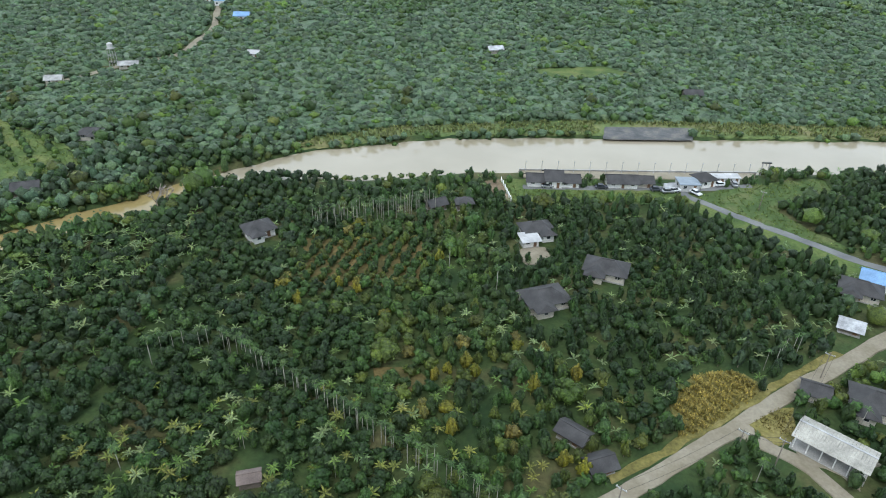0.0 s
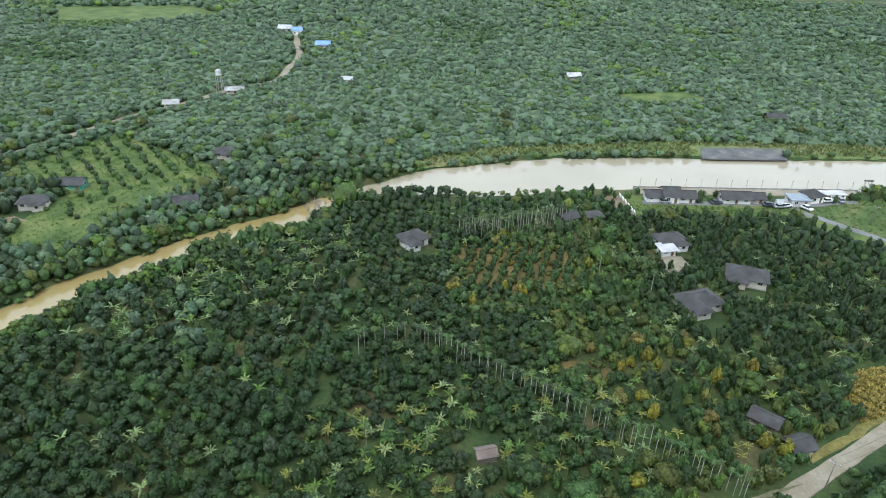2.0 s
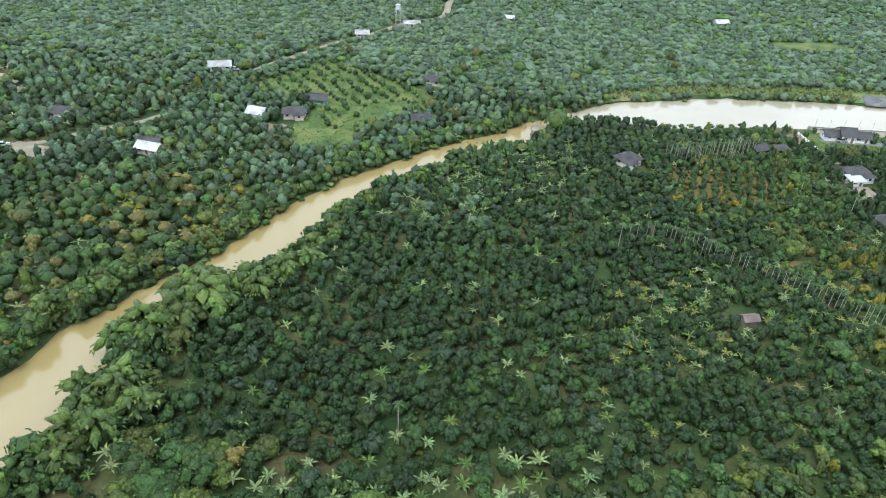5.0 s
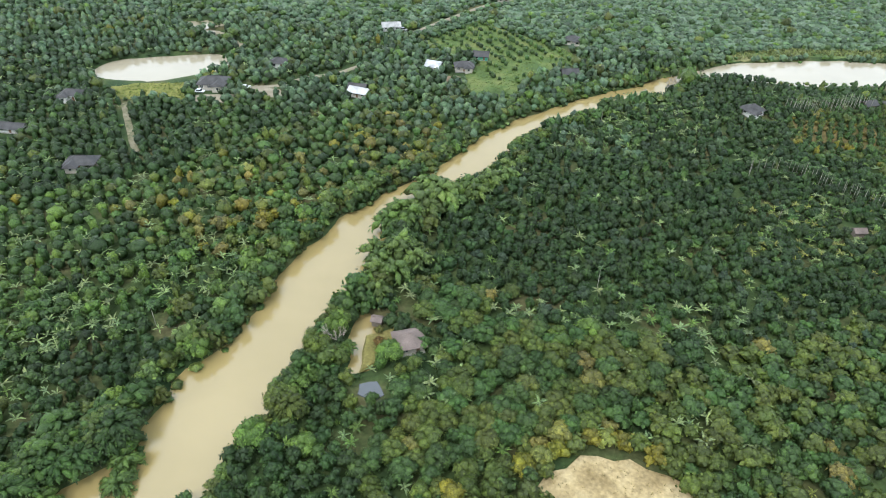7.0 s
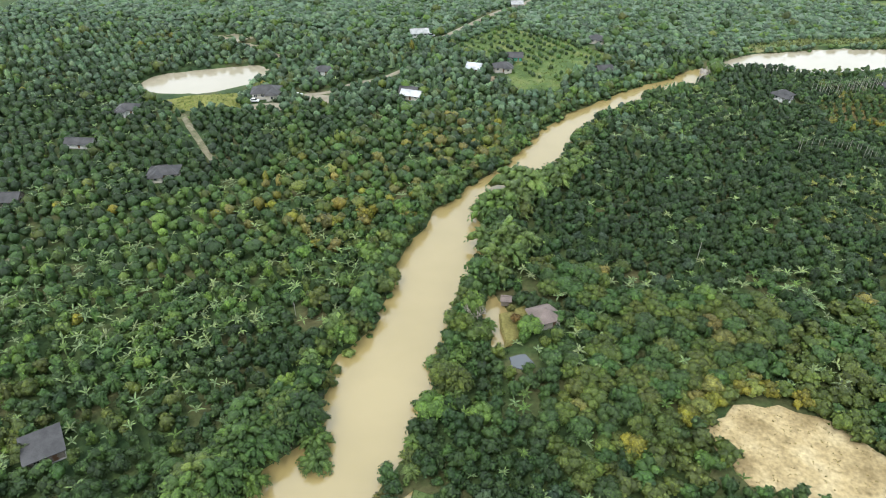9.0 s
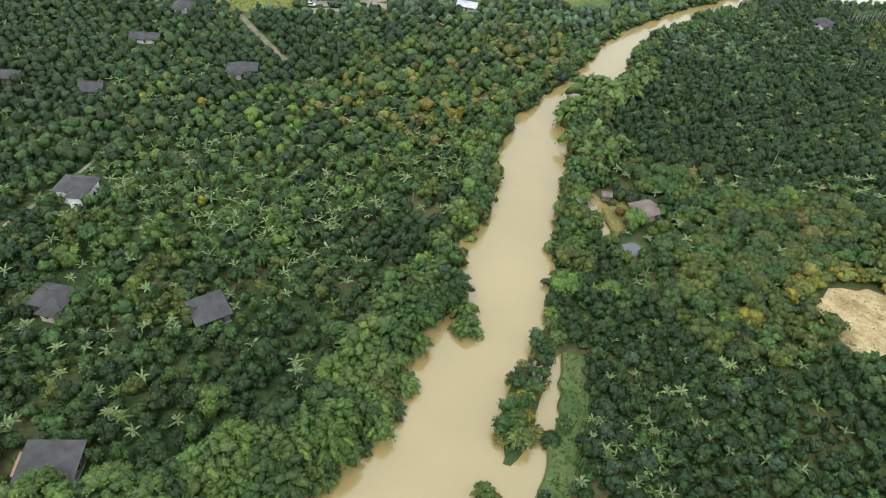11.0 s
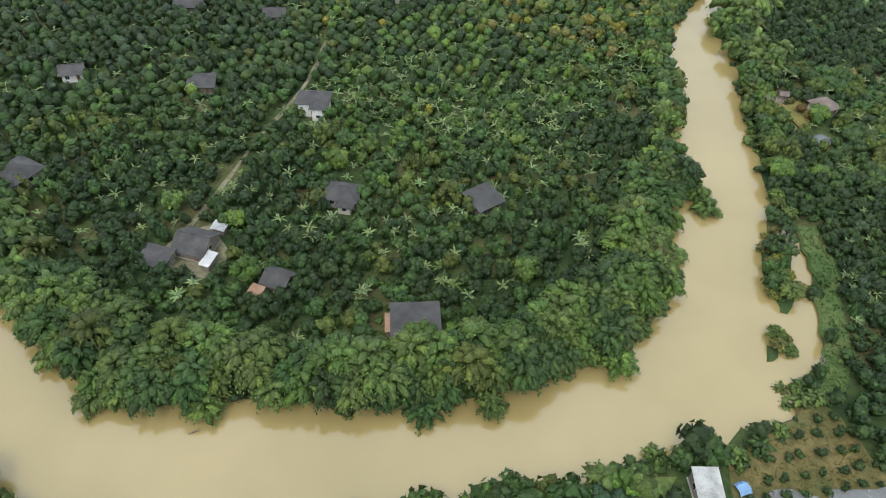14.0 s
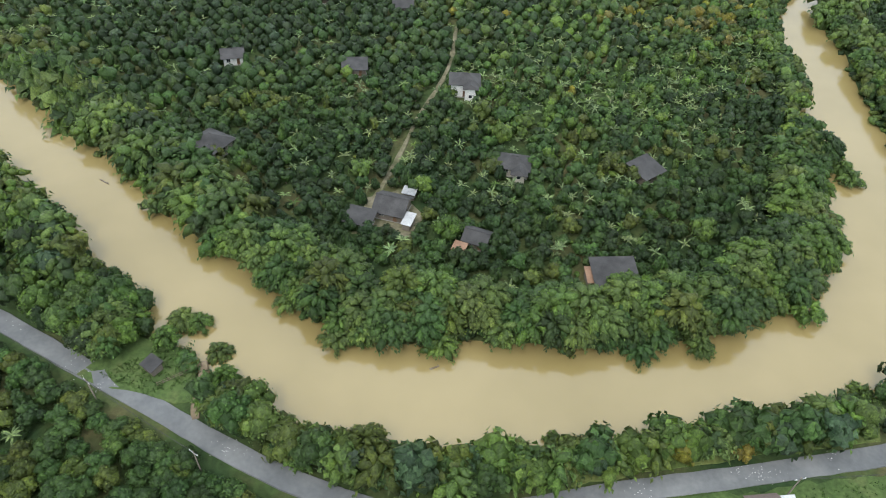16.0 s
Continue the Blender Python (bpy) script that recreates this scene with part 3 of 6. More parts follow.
def strip(base, way, length, width, sag, pieces=3):
    """An arching leaf blade, folded along its rib: quads as (4k, 3)."""
    way = np.asarray(way, float)
    flat = unit(np.array([-way[1], way[0], 0.0]))
    t = np.linspace(0, 1, pieces + 1)
    mid = base + np.outer(t * length, way) - np.outer(sag * length * t ** 2, (0, 0, 1))
    w = width * np.array([0.25, 1.0, 0.85, 0.12] if pieces == 3 else [0.4, 1.0, 0.15])
    out = []
    for side in (1, -1):
        edge = mid + side * flat * w[:, None] * 0.5 - np.outer(w * 0.18, (0, 0, 1))
        for k in range(pieces):
            out += [mid[k], edge[k], edge[k + 1], mid[k + 1]]
    return np.array(out)


def banana(blades=9, pieces=3):
    out = []
    turn = rng.uniform(0, 6.28)
    for k in range(blades):
        a = turn + k * 2.4 + rng.normal(0, 0.2)
        up = rng.uniform(0.25, 1.1)
        way = unit(np.array([math.cos(a), math.sin(a), up]))
        out.append(strip(np.array([0, 0, 1.9]), way, rng.uniform(1.9, 2.6), rng.uniform(0.42, 0.6), rng.uniform(0.25, 0.6), pieces))
    return np.concatenate(out)


def palm(fronds=11, length=1.55, width=0.42, top=1.0, pieces=3):
    """A palm's head round the origin."""
    out = []
    for k in range(fronds):
        a = k * 2.4 + rng.normal(0, 0.2)
        way = unit(np.array([math.cos(a), math.sin(a), rng.uniform(0.0, 1.0)]))
        out.append(strip(np.zeros(3), way, length * rng.uniform(0.8, 1.1), width, rng.uniform(0.45, 0.8), pieces))
    return np.concatenate(out)


def blades(centre, long, normal, size, slim):
    """Pointed leaf sprays that lie along a given way and bend down at the tip."""
    long = unit(long)
    wide = unit(np.cross(normal, long))
    up = np.cross(long, wide)
    s = size[:, None]
    base, tip = centre, centre + long * s - (0, 0, 0.3) * s
    mid = centre + long * s * 0.5 + up * s * 0.12
    return np.stack([tip, mid + wide * s * slim, base, mid - wide * s * slim], 1).reshape(-1, 3)


def bamboo(plumes, seg, rings, sprays, size):
    """A clump of arching culms, each ending in a soft drooping plume of fine leaves: radius about 1, height about 2."""
    some, c, w, n, z = [], [], [], [], []
    for k in range(plumes):
        a, lean = k * 2.4 + rng.normal(0, 0.3), 0.1 + 0.86 * math.sqrt((k + 0.5) / plumes) * rng.uniform(0.85, 1.08)
        tall = rng.uniform(1.55, 2.0) * (1.06 - 0.52 * lean)
        out = np.array([math.cos(a), math.sin(a), 0.0])
        side = np.array([-out[1], out[0], 0.0])
        long = unit(out * (0.35 + lean) + (0, 0, 0.75 - 1.35 * lean))
        up = np.cross(long, side) * (-1 if np.cross(long, side)[2] < 0 else 1)
        thick = (0.2 if plumes > 16 else 0.27 if plumes > 8 else 0.36) * rng.uniform(0.75, 1.25)
        reach = thick * rng.uniform(1.6, 2.4)
        hub = out * lean * 0.82 + (0, 0, tall - thick * 0.6)
        v, f = dome(seg, rings)
        lump = hub + np.outer(v[:, 2], up) * thick * 1.15 + np.outer(v[:, 0], long) * reach * 1.15 + np.outer(v[:, 1], side) * thick * 1.15
        lump[:, 2] -= 0.35 * np.clip(v[:, 0], 0, 1) ** 2 * reach
        some.append((lump, f))
        for _ in range(sprays):
            d = unit(rng.normal(size=3) + (0.5, 0, 0.75))
            c.append(hub + (long * d[0] * reach + side * d[1] * thick + up * d[2] * thick) * 0.86 - (0, 0, 0.33 * max(d[0], 0) ** 2 * reach))
            w.append(long * (0.5 + 0.5 * d[0]) + side * d[1] * 1.2 + rng.normal(0, 0.25, 3) - (0, 0, 0.35))
            n.append(up + side * d[1] + (0, 0, 0.4))
            z.append(size * rng.uniform(0.75, 1.25))
    return joined(*some, blades(np.array(c), np.array(w), np.array(n), np.array(z), 0.3))


def stem(bottom, top, r0, r1, sides=5, bend=0.0):
    """A tapered stalk as quads (4n, 3)."""
    a = np.arange(sides) * 2 * math.pi / sides
    ring = np.c_[np.cos(a), np.sin(a), 0 * a]
    lo, hi = ring * r0 + bottom, ring * r1 + np.asarray(top) + (bend, 0, 0)
    j = (np.arange(sides) + 1) % sides
    return np.stack([lo, lo[j], hi[j], hi], 1).reshape(-1, 3)


# Three closenesses: near, middle and far plants have ever fewer, larger leaves.
SHAPES = {}
for kind, form, rows in (("round_tree", "round", ((80, 0.18, 5, 4, 2), (24, 0.3, 3, 4, 2), (7, 0.4, 1, 5, 2))), ("cone_tree", "cone", ((96, 0.17, 6, 4, 2), (26, 0.29, 4, 4, 2), (9, 0.42, 1, 6, 2))),
                         ("broad_tree", "spread", ((290, 0.112, 10, 5, 2), (44, 0.27, 6, 4, 2), (10, 0.38, 1, 6, 2)))):
    SHAPES[kind] = [[crown(c, form, s, boughs, seg, rings) for _ in range(7)] for c, s, boughs, seg, rings in rows]
SHAPES["shrub"] = [[crown(c, "spread", s, boughs, seg, rings) for _ in range(5)] for c, s, boughs, seg, rings in ((36, 0.24, 3, 4, 2), (12, 0.4, 1, 5, 2), (5, 0.6, 1, 4, 2))]
SHAPES["banana"] = [[banana(9) for _ in range(5)], [banana(7, 2) for _ in range(5)], [banana(5, 2) for _ in range(4)]]
SHAPES["palm"] = [[palm(11) for _ in range(4)], [palm(8, pieces=2) for _ in range(4)], [palm(6, 1.8, 0.7, pieces=2) for _ in range(4)]]
SHAPES["bamboo"] = [[bamboo(30, 5, 2, 13, 0.125) for _ in range(6)], [bamboo(15, 4, 2, 5, 0.22) for _ in range(5)], [bamboo(7, 4, 1, 3, 0.34) for _ in range(4)]]


def heart():
    """The dense dark middle of a clump."""
    v, f = dome(7, 3)
    return v * (0.66, 0.66, 0.8) + (0, 0, 0.45), f


for kind in ("banana", "palm", "bamboo"):
    SHAPES[kind] = [[joined(v) if kind != "bamboo" else joined(heart(), v) for v in level] for level in SHAPES[kind]]

GREENS = {
    "dark": (0.029, 0.058, 0.02), "deep": (0.038, 0.072, 0.023), "mid": (0.054, 0.102, 0.032), "blue": (0.05, 0.085, 0.05), "fresh": (0.088, 0.148, 0.035),
    # The tone for far leaves has distance haze put into it: paler, bluer.
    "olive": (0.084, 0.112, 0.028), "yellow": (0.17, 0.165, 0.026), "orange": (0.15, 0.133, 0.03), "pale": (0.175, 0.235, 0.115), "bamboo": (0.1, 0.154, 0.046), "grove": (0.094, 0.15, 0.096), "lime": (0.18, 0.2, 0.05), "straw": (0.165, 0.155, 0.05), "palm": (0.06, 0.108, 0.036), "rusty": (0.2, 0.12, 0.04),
}

# ---- where plants may stand: a map of one-metre cells ----
X0, Y0, NX, NY = -640, -150, 1300, 1160
cells = np.stack(np.meshgrid(np.arange(NX) + X0 + 0.5, np.arange(NY) + Y0 + 0.5), -1).reshape(-1, 2)
box = (cells[:, 1] < 360)
edge = np.full(len(cells), 60.0)
edge[box] = shore(cells[box])
water_away = edge.reshape(NY, NX)
taken = water_away < 0.1
for road_name, (rows, _) in ROAD_LINES.items():
    lo, hi = np.min(rows, 0), np.max(rows, 0)
    sel = (cells[:, 0] > lo[0] - 6) & (cells[:, 0] < hi[0] + 6) & (cells[:, 1] > lo[1] - 6) & (cells[:, 1] < hi[1] + 6)
    hit_cells = np.zeros(len(cells), bool)
    hit_cells[sel] = along(rows, cells[sel]) < (0.7 if road_name in ("path_3", "path_1") else 0.9 if road_name == "path_2" else 1.4)
    taken |= hit_cells.reshape(NY, NX)


def within(corners):
    inside = np.zeros(len(cells), bool)
    for a, b in zip(corners, [*corners[1:], corners[0]]):
        inside ^= ((a.y > cells[:, 1]) != (b.y > cells[:, 1])) & (cells[:, 0] < (b.x - a.x) * (cells[:, 1] - a.y) / ((b.y - a.y) or 1e-9) + a.x)
    return inside.reshape(NY, NX)


for corners in PATCHES:
    taken |= within(corners)
# The planted stretch of the plain; past it the ground lies open.
PLANTED = [(110, 90), (60, 66), (-30, 14), (-60, -30), (-110, -66), (-170, -96), (-250, -119), (-400, -130), (-440, -100), (-490, 60), (-500, 320), (-480, 560), (-440, 740), (400, 740), (400, 640), (190, 300)]
taken |= ~within([Vector(c) for c in PLANTED])


def keep_clear(x, y, r):
    i, j, k = int(x - X0), int(y - Y0), int(r + 1)
    j0, j1, i0, i1 = max(j - k, 0), min(j + k + 1, NY), max(i - k, 0), min(i + k + 1, NX)
    yy, xx = np.ogrid[j0:j1, i0:i1]
    taken[j0:j1, i0:i1] |= (xx - i) ** 2 + (yy - j) ** 2 <= r * r


for x, y, w, d, *rest in HOUSES:
    keep_clear(x, y, max(w, d) * 0.5 + 0.6)
    if rest[-1] in ("white", "cream"):
        keep_clear(x + 0.4, y - 0.7 * d - 1.4, max(w, d) * 0.42)
keep_clear(SHED[0], SHED[1], 8.0)
keep_clear(SHED[0] - 6, SHED[1] - 3, 6.0)
for x, y, r in ((-174.2, 32.2, 4), (-175.5, 46, 4.5), (-177, 41, 3), (-49, 130.5, 4), (-46.4, 125, 3), (-66, 208, 5), (-62.5, 209.5, 3.5), (-371.2, -81.3, 8), (-366.1, -84.3, 4), (-324.6, 180.6, 10), (-338.3, 176.8, 9), (-311.2, 190.3, 8), (-232.8, -79.3, 6), (-226.8, -78.4, 4), (-226, -72, 5), (-239.8, -76.3, 3), (-365.2, -77.3, 3), (80.4, 170.5, 5), (78.8, 168.3, 4)):
    keep_clear(x, y, r)
lakeside = (cells[:, 0] > 5) & (cells[:, 0] < 96) & (cells[:, 1] > 242) & (cells[:, 1] < 266)
taken |= lakeside.reshape(NY, NX)
# Only low scrub on the strip along the lake.
taken |= (water_away < 7) & ((cells[:, 0] > -52) & (cells[:, 0] < 6) & (cells[:, 1] > 246) & (cells[:, 1] < 272)).reshape(NY, NX)

for x, y, _ in ROAD_LINES["road_1"][0]:
    if -440 < x < -325:
        keep_clear(x - 1.2, y - 2.8, 2.1)
bare = taken.copy()

PLANTS = []


def plant(kind, x, y, radius, height, tone, own, force=False):
    x, y = float(x), float(y)
    if kind == "banana" and (x > -85 or (x > -195 and y < 0)):
        radius, height = radius * 0.8, height * 0.85
        if y < 150 and x > -85 and tone == "pale":
            tone = rng.choice(["lime", "lime", "pale"])
    i, j = int(x - X0), int(y - Y0)
    if not (0 <= i < NX and 0 <= j < NY) or (taken[j, i] and not force):
        return False
    c = np.array(GREENS[tone]) * (0.94, 0.96, 0.84) * rng.uniform(0.8, 1.2) * rng.uniform(0.93, 1.07, 3)
    PLANTS.append((kind, x, y, radius, height, rng.uniform(0, 6.28), tuple(c), own))
    if own > 0:
        keep_clear(x, y, own)
    return True


def field_noise(x, y, size, seed):
    return noise.noise(Vector((x / size, y / size, seed)))


def near(x, y, spots):
    return any((x - a) ** 2 + (y - b) ** 2 < r * r for a, b, r in spots)


# Single rows and groups that give the place its look.
def palm_row(a, b, gap, rows=1, apart=2.5, tall=10):
    a, b = Vector(a), Vector(b)
    n = int((b - a).length / gap)
    side = Vector((-(b - a).y, (b - a).x)).normalized()
    for r in range(rows):
        for i in range(n + 1):
            q = a + (b - a) * (i / n) + side * (r * apart) + Vector((rng.normal(0, 0.35), rng.normal(0, 0.35)))
            plant("palm", q.x, q.y, rng.uniform(0.6, 0.8), tall * rng.uniform(0.85, 1.12), "palm", 0.6, force=True)


palm_row((-61, 162.5), (0, 119.5), 1.3, 1, 2.2, 6.2)
palm_row((-62, 163.5), (-74, 161), 2.2, 1, 2.4, 6.0)
palm_row((-50, 216), (-17, 229), 1.7, 3, 2.0, 6.4)
palm_row((56, 160.5), (66, 166.5), 2.0, 1, 2, 5.6)
for _ in range(9):
    plant("palm", rng.uniform(-60, -30), rng.uniform(122, 140), 1.0, rng.uniform(3.6, 4.8), "fresh", 0.8)


def bank_line(rows, side, lo, hi, chance, gap, make, tries=2):
    """Plants along one side of the river between two plan distances from the water."""
    line = smooth_line([(x, y) for x, y, _ in rows], gap)
    for a, b in zip(line, line[1:]):
        way = (b - a).normalized()
        out = Vector((-way.y, way.x)) * side
        q = a
        away = 0.0
        while away < 40:
            away += 0.5
            q = a + out * away
            i, j = int(q.x - X0), int(q.y - Y0)
            if 0 <= i < NX and 0 <= j < NY and water_away[j, i] > lo:
                break
        for k in range(tries):
            if rng.random() < chance:
                s = q + out * rng.uniform(0, hi - lo) + Vector((rng.normal(0, 0.8), rng.normal(0, 0.8)))
                make(s.x, s.y)


def big_bamboo(x, y):
    r = rng.uniform(2.9, 5.4)
    plant("bamboo", x, y, r, r * rng.uniform(1.55, 2.1), rng.choice(["bamboo", "fresh", "mid", "deep", "olive"], p=[0.42, 0.16, 0.24, 0.12, 0.06]), r * 0.6)


def bank_tree(x, y):
    r = rng.uniform(2.0, 3.8) if y < 120 else rng.uniform(1.4, 2.6)
    plant(rng.choice(["broad_tree", "round_tree", "bamboo"]), x, y, r, r * rng.uniform(1.5, 2.1), rng.choice(["mid", "fresh", "bamboo", "olive", "mid"]), r * 0.55)


def south_tree(x, y):
    kind = rng.choice(["broad_tree", "bamboo", "broad_tree"])
    r = rng.uniform(2.4, 4.2) if kind == "broad_tree" else rng.uniform(2.6, 4.4)
    tone = rng.choice(["mid", "fresh", "bamboo", "olive", "blue", "deep"], p=[0.3, 0.2, 0.14, 0.14, 0.1, 0.12]) if kind == "broad_tree" else rng.choice(["bamboo", "fresh", "olive"])
    plant(kind, x, y, r, r * rng.uniform(1.7, 2.4), tone, r * 0.5)


bank_line(RIVER[2:16], 1, 0.15, 11, 0.95, 2.0, big_bamboo, 7)
for kind, x, y, r, h, tone in (("broad_tree", -261.5, -87.5, 3.7, 7.6, "blue"), ("broad_tree", -279, -90.5, 3.2, 6.8, "yellow"), ("broad_tree", -267.5, -89.5, 2.1, 4.6, "orange"), ("bamboo", -273, -89, 3.6, 7.4, "bamboo"), ("bamboo", -291, -94, 4.2, 8, "fresh"),
                              ("bamboo", -251, -81, 4.0, 7.6, "bamboo"), ("broad_tree", -280, -86, 3.4, 7, "mid"), ("broad_tree", -270, -84.5, 3.6, 7, "mid"), ("broad_tree", -292, -89.5, 3.4, 7, "deep"), ("bamboo", -299, -96, 3.6, 7.2, "olive"), ("shrub", -253, -84, 2.2, 2.6, "olive"),
                              ("bamboo", -286, -90, 3.2, 6, "fresh"), ("broad_tree", -256, -82.5, 3.0, 6, "mid"), ("broad_tree", -244, -76.5, 2.8, 4.6, "mid"), ("bamboo", -240, -73, 2.4, 4, "bamboo"), ("bamboo", -361, -88, 3.0, 6, "fresh"), ("bamboo", -381, -71.5, 3.0, 5.6, "fresh"), ("bamboo", -360.5, -82, 2.8, 5.6, "fresh")):
    plant(kind, x, y, r, h, tone, r * 0.6, force=True)
bank_line(RIVER[3:9], -1, 0.2, 10, 0.9, 2.2, south_tree, 6)
bank_line(RIVER[3:15], 1, -2.6, -0.4, 0.5, 7.0, lambda x, y: plant("bamboo", x, y, rng.uniform(2.6, 4.2), rng.uniform(4.5, 7.0), rng.choice(["bamboo", "fresh", "mid"]), 1.5, force=True), 1)
bank_line(RIVER[8:12], -1, 0.2, 4.5, 0.95, 1.8, south_tree, 5)
bank_line(RIVER[5:10], -1, -2.4, -0.6, 0.7, 5.0, lambda x, y: plant(rng.choice(["bamboo", "broad_tree"]), x, y, rng.uniform(2.2, 3.4), rng.uniform(4.2, 6.2), rng.choice(["bamboo", "fresh", "mid", "olive"]), 1.5, force=True), 1)
for x, y, r in ((-373, -69, 3.4), (-369.5, -69.5, 3.0), (-363.5, -76, 2.8)):
    plant("bamboo", x, y, r, r * 1.8, "bamboo", 1.5, force=True)

def bank_shrub(x, y):
    if 46 < x < 89 and y > 288:
        return
    r = rng.uniform(1.0, 2.0)
    plant("shrub", x, y, r, r * rng.uniform(0.9, 1.4), rng.choice(["mid", "deep", "bamboo", "olive", "fresh"]), 0, force=True)


bank_line(RIVER, 1, -0.5, 1.2, 0.9, 1.9, bank_shrub, 1)
bank_line(RIVER[:12], -1, -0.5, 1.2, 0.9, 1.9, bank_shrub, 1)
bank_line(RIVER[16:], -1, -0.5, 1.2, 0.9, 1.9, bank_shrub, 1)
for x, y in ((2.7, 250.5), (7.8, 252.4), (11.9, 255.9), (32.1, 249.6), (36.2, 251.4), (80.7, 252.6), (95.2, 255.2), (100.4, 256.1), (88.2, 256.1), (39.4, 254.8), (59, 255.4)):
    plant("round_tree", x, y, rng.uniform(0.9, 1.5), rng.uniform(2.4, 4.0), rng.choice(["deep", "mid"]), 0, force=True)
bank_line(RIVER[14:17], -1, -0.5, 3.0, 0.6, 2.4, bank_shrub, 1)
bank_line(LAKE[:5], -1, -0.7, 1.4, 0.6, 2.4, bank_shrub, 1)
bank_line(LAKE[:5], 1, -0.5, 1.4, 0.5, 2.6, bank_shrub, 1)
bank_line(LAKE[3:10], 1, -0.5, 1.6, 0.28, 2.2, bank_shrub, 1)
bank_line(LAKE[3:10], 1, 1.0, 12.0, 0.08, 2.6, bank_shrub, 2)
bank_line(RIVER[15:], 1, 0.6, 7, 0.85, 2.6, bank_tree, 4)
bank_line(RIVER[15:], -1, 0.6, 8, 0.85, 2.6, bank_tree, 4)
bank_line(LAKE[:3], 1, 0.6, 8, 0.8, 3.2, bank_tree)
bank_line(LAKE[:3], -1, 0.4, 3, 0.8, 2.4, bank_shrub)
bank_line(LAKE[4:6], -1, 0.6, 3, 0.35, 3.2, bank_shrub)
for x, y, r in ((-180.4, 116.7, 6.8), (-175.3, 111.6, 6.4), (-180.5, 105.2, 5.6), (-168, 120, 5), (-162.5, 127, 4.4), (-157, 132.5, 4), (-181.2, 81.5, 4.8), (-179, 71, 4.6), (-175, 77.7, 4.6), (-182.1, 63.3, 4), (-90.1, 232.8, 3.4), (-125, 199, 4.2), (-120, 203.5, 4.2), (-115, 208.5, 4), (-109, 211.5, 4), (-188, 80, 4.6), (-189, 96, 4.8), (-187, 103, 5), (-182, 98, 4.8), (-178, 104, 5), (-172, 110, 5), (-166, 118, 4.6), (-181, 84, 4.6), (-184, 70, 4.4), (2, 256, 1.6), (33, 252, 1.8), (35, 256, 1.6), (91, 257, 2), (108, 265, 2), (112, 264, 1.6)):
    plant("bamboo", x, y, r, r * 1.9, "bamboo" if y < 140 else "mid", r * 0.6, force=True)
# Clumps and drowned bushes that stand in the flood off the grassy bank.
for x, y, r, tone in ((-200.5, -10, 1.6, "straw"), (-203, -11, 1.3, "straw"), (-204.4, -16, 2.0, "straw"), (-202, -15, 1.5, "straw"), (-202.4, -20.5, 2.1, "lime"), (-204.6, -21.5, 1.7, "straw"), (-204.4, -26.5, 2.5, "fresh"), (-202, -25, 1.8, "yellow"), (-203.5, -31, 2.8, "bamboo"), (-200.7, -28.5, 2.2, "straw"),
                      (-206.8, -30.5, 1.9, "lime"), (-209.7, -42.5, 2.2, "fresh"), (-207.6, -43, 1.5, "straw"), (-208, -46, 2.2, "bamboo"), (-210.4, -45.7, 1.7, "straw"), (-212, -55.5, 2.6, "bamboo"), (-209.4, -58.5, 2.8, "bamboo"), (-208.1, -55.2, 2.4, "fresh"), (-212.6, -59, 2.4, "bamboo"), (-207, -58.5, 2.2, "bamboo"),
                      (-216, -66, 2.2, "bamboo"), (-221, -70, 2.4, "mid"), (-226, -72.5, 2.4, "bamboo"), (-231, -74, 2.0, "mid"), (-197.5, -29.5, 2.2, "deep"), (-194.8, -26.3, 1.9, "mid"), (-197.3, -48, 2.0, "deep"), (-196, 4, 2.4, "bamboo"), (-195.2, -3.6, 2.3, "bamboo"), (-196.4, 0.2, 2.2, "olive")):
    plant("broad_tree" if tone == "deep" else "bamboo", x, y, r, r * 1.25, tone, r * 0.6, force=True)
    for _ in range(3):
        a = rng.uniform(0, 6.28)
        b = rng.uniform(0.5, 1.0)
        plant("shrub", x + r * 0.8 * math.cos(a), y + r * 0.8 * math.sin(a), b, b * 0.9, rng.choice(["olive", "bamboo", "fresh"]), 0, force=True)
# Clumps on the point of the bank and a dark bush that hangs over the water.
for x, y, r, tone in ((-215.5, -3, 3.8, "bamboo"), (-217, 2, 3.8, "bamboo"), (-289.5, -67, 2.4, "deep")):
    plant("bamboo", x, y, r, r * 1.7, tone, r * 0.6, force=True)
# A dry orange-brown tree and brush on the muddy bank by the pool.
for x, y, r, tone in ((-176.5, 46.5, 1.5, "rusty"), (-175, 43, 1.0, "rusty"), (-178, 51, 1.2, "straw")):
    plant("broad_tree", x, y, r, r * 1.8, tone, 0, force=True)
# Tall trees that hide the narrows between river and lake.
bank_line(LAKE[0:2], -1, -0.5, 4, 0.95, 3.4, lambda x, y: plant(rng.choice(["bamboo", "broad_tree"]), x, y, rng.uniform(3.2, 4.4), rng.uniform(7.5, 10), rng.choice(["bamboo", "mid", "fresh"]), 2.0, force=True), 1)


def beside(name, away, lo, hi, gap, make):
    rows = ROAD_LINES[name][0]
    walked = 0.0
    for (ax, ay, _), (bx, by, _) in zip(rows, rows[1:]):
        v = Vector((bx - ax, by - ay))
        walked += v.length
        if lo <= ax <= hi and walked > gap:
            walked = 0.0
            side = Vector((-v.y, v.x)).normalized() * (away + rng.normal(0, 0.5))
            make(ax + side.x, ay + side.y)


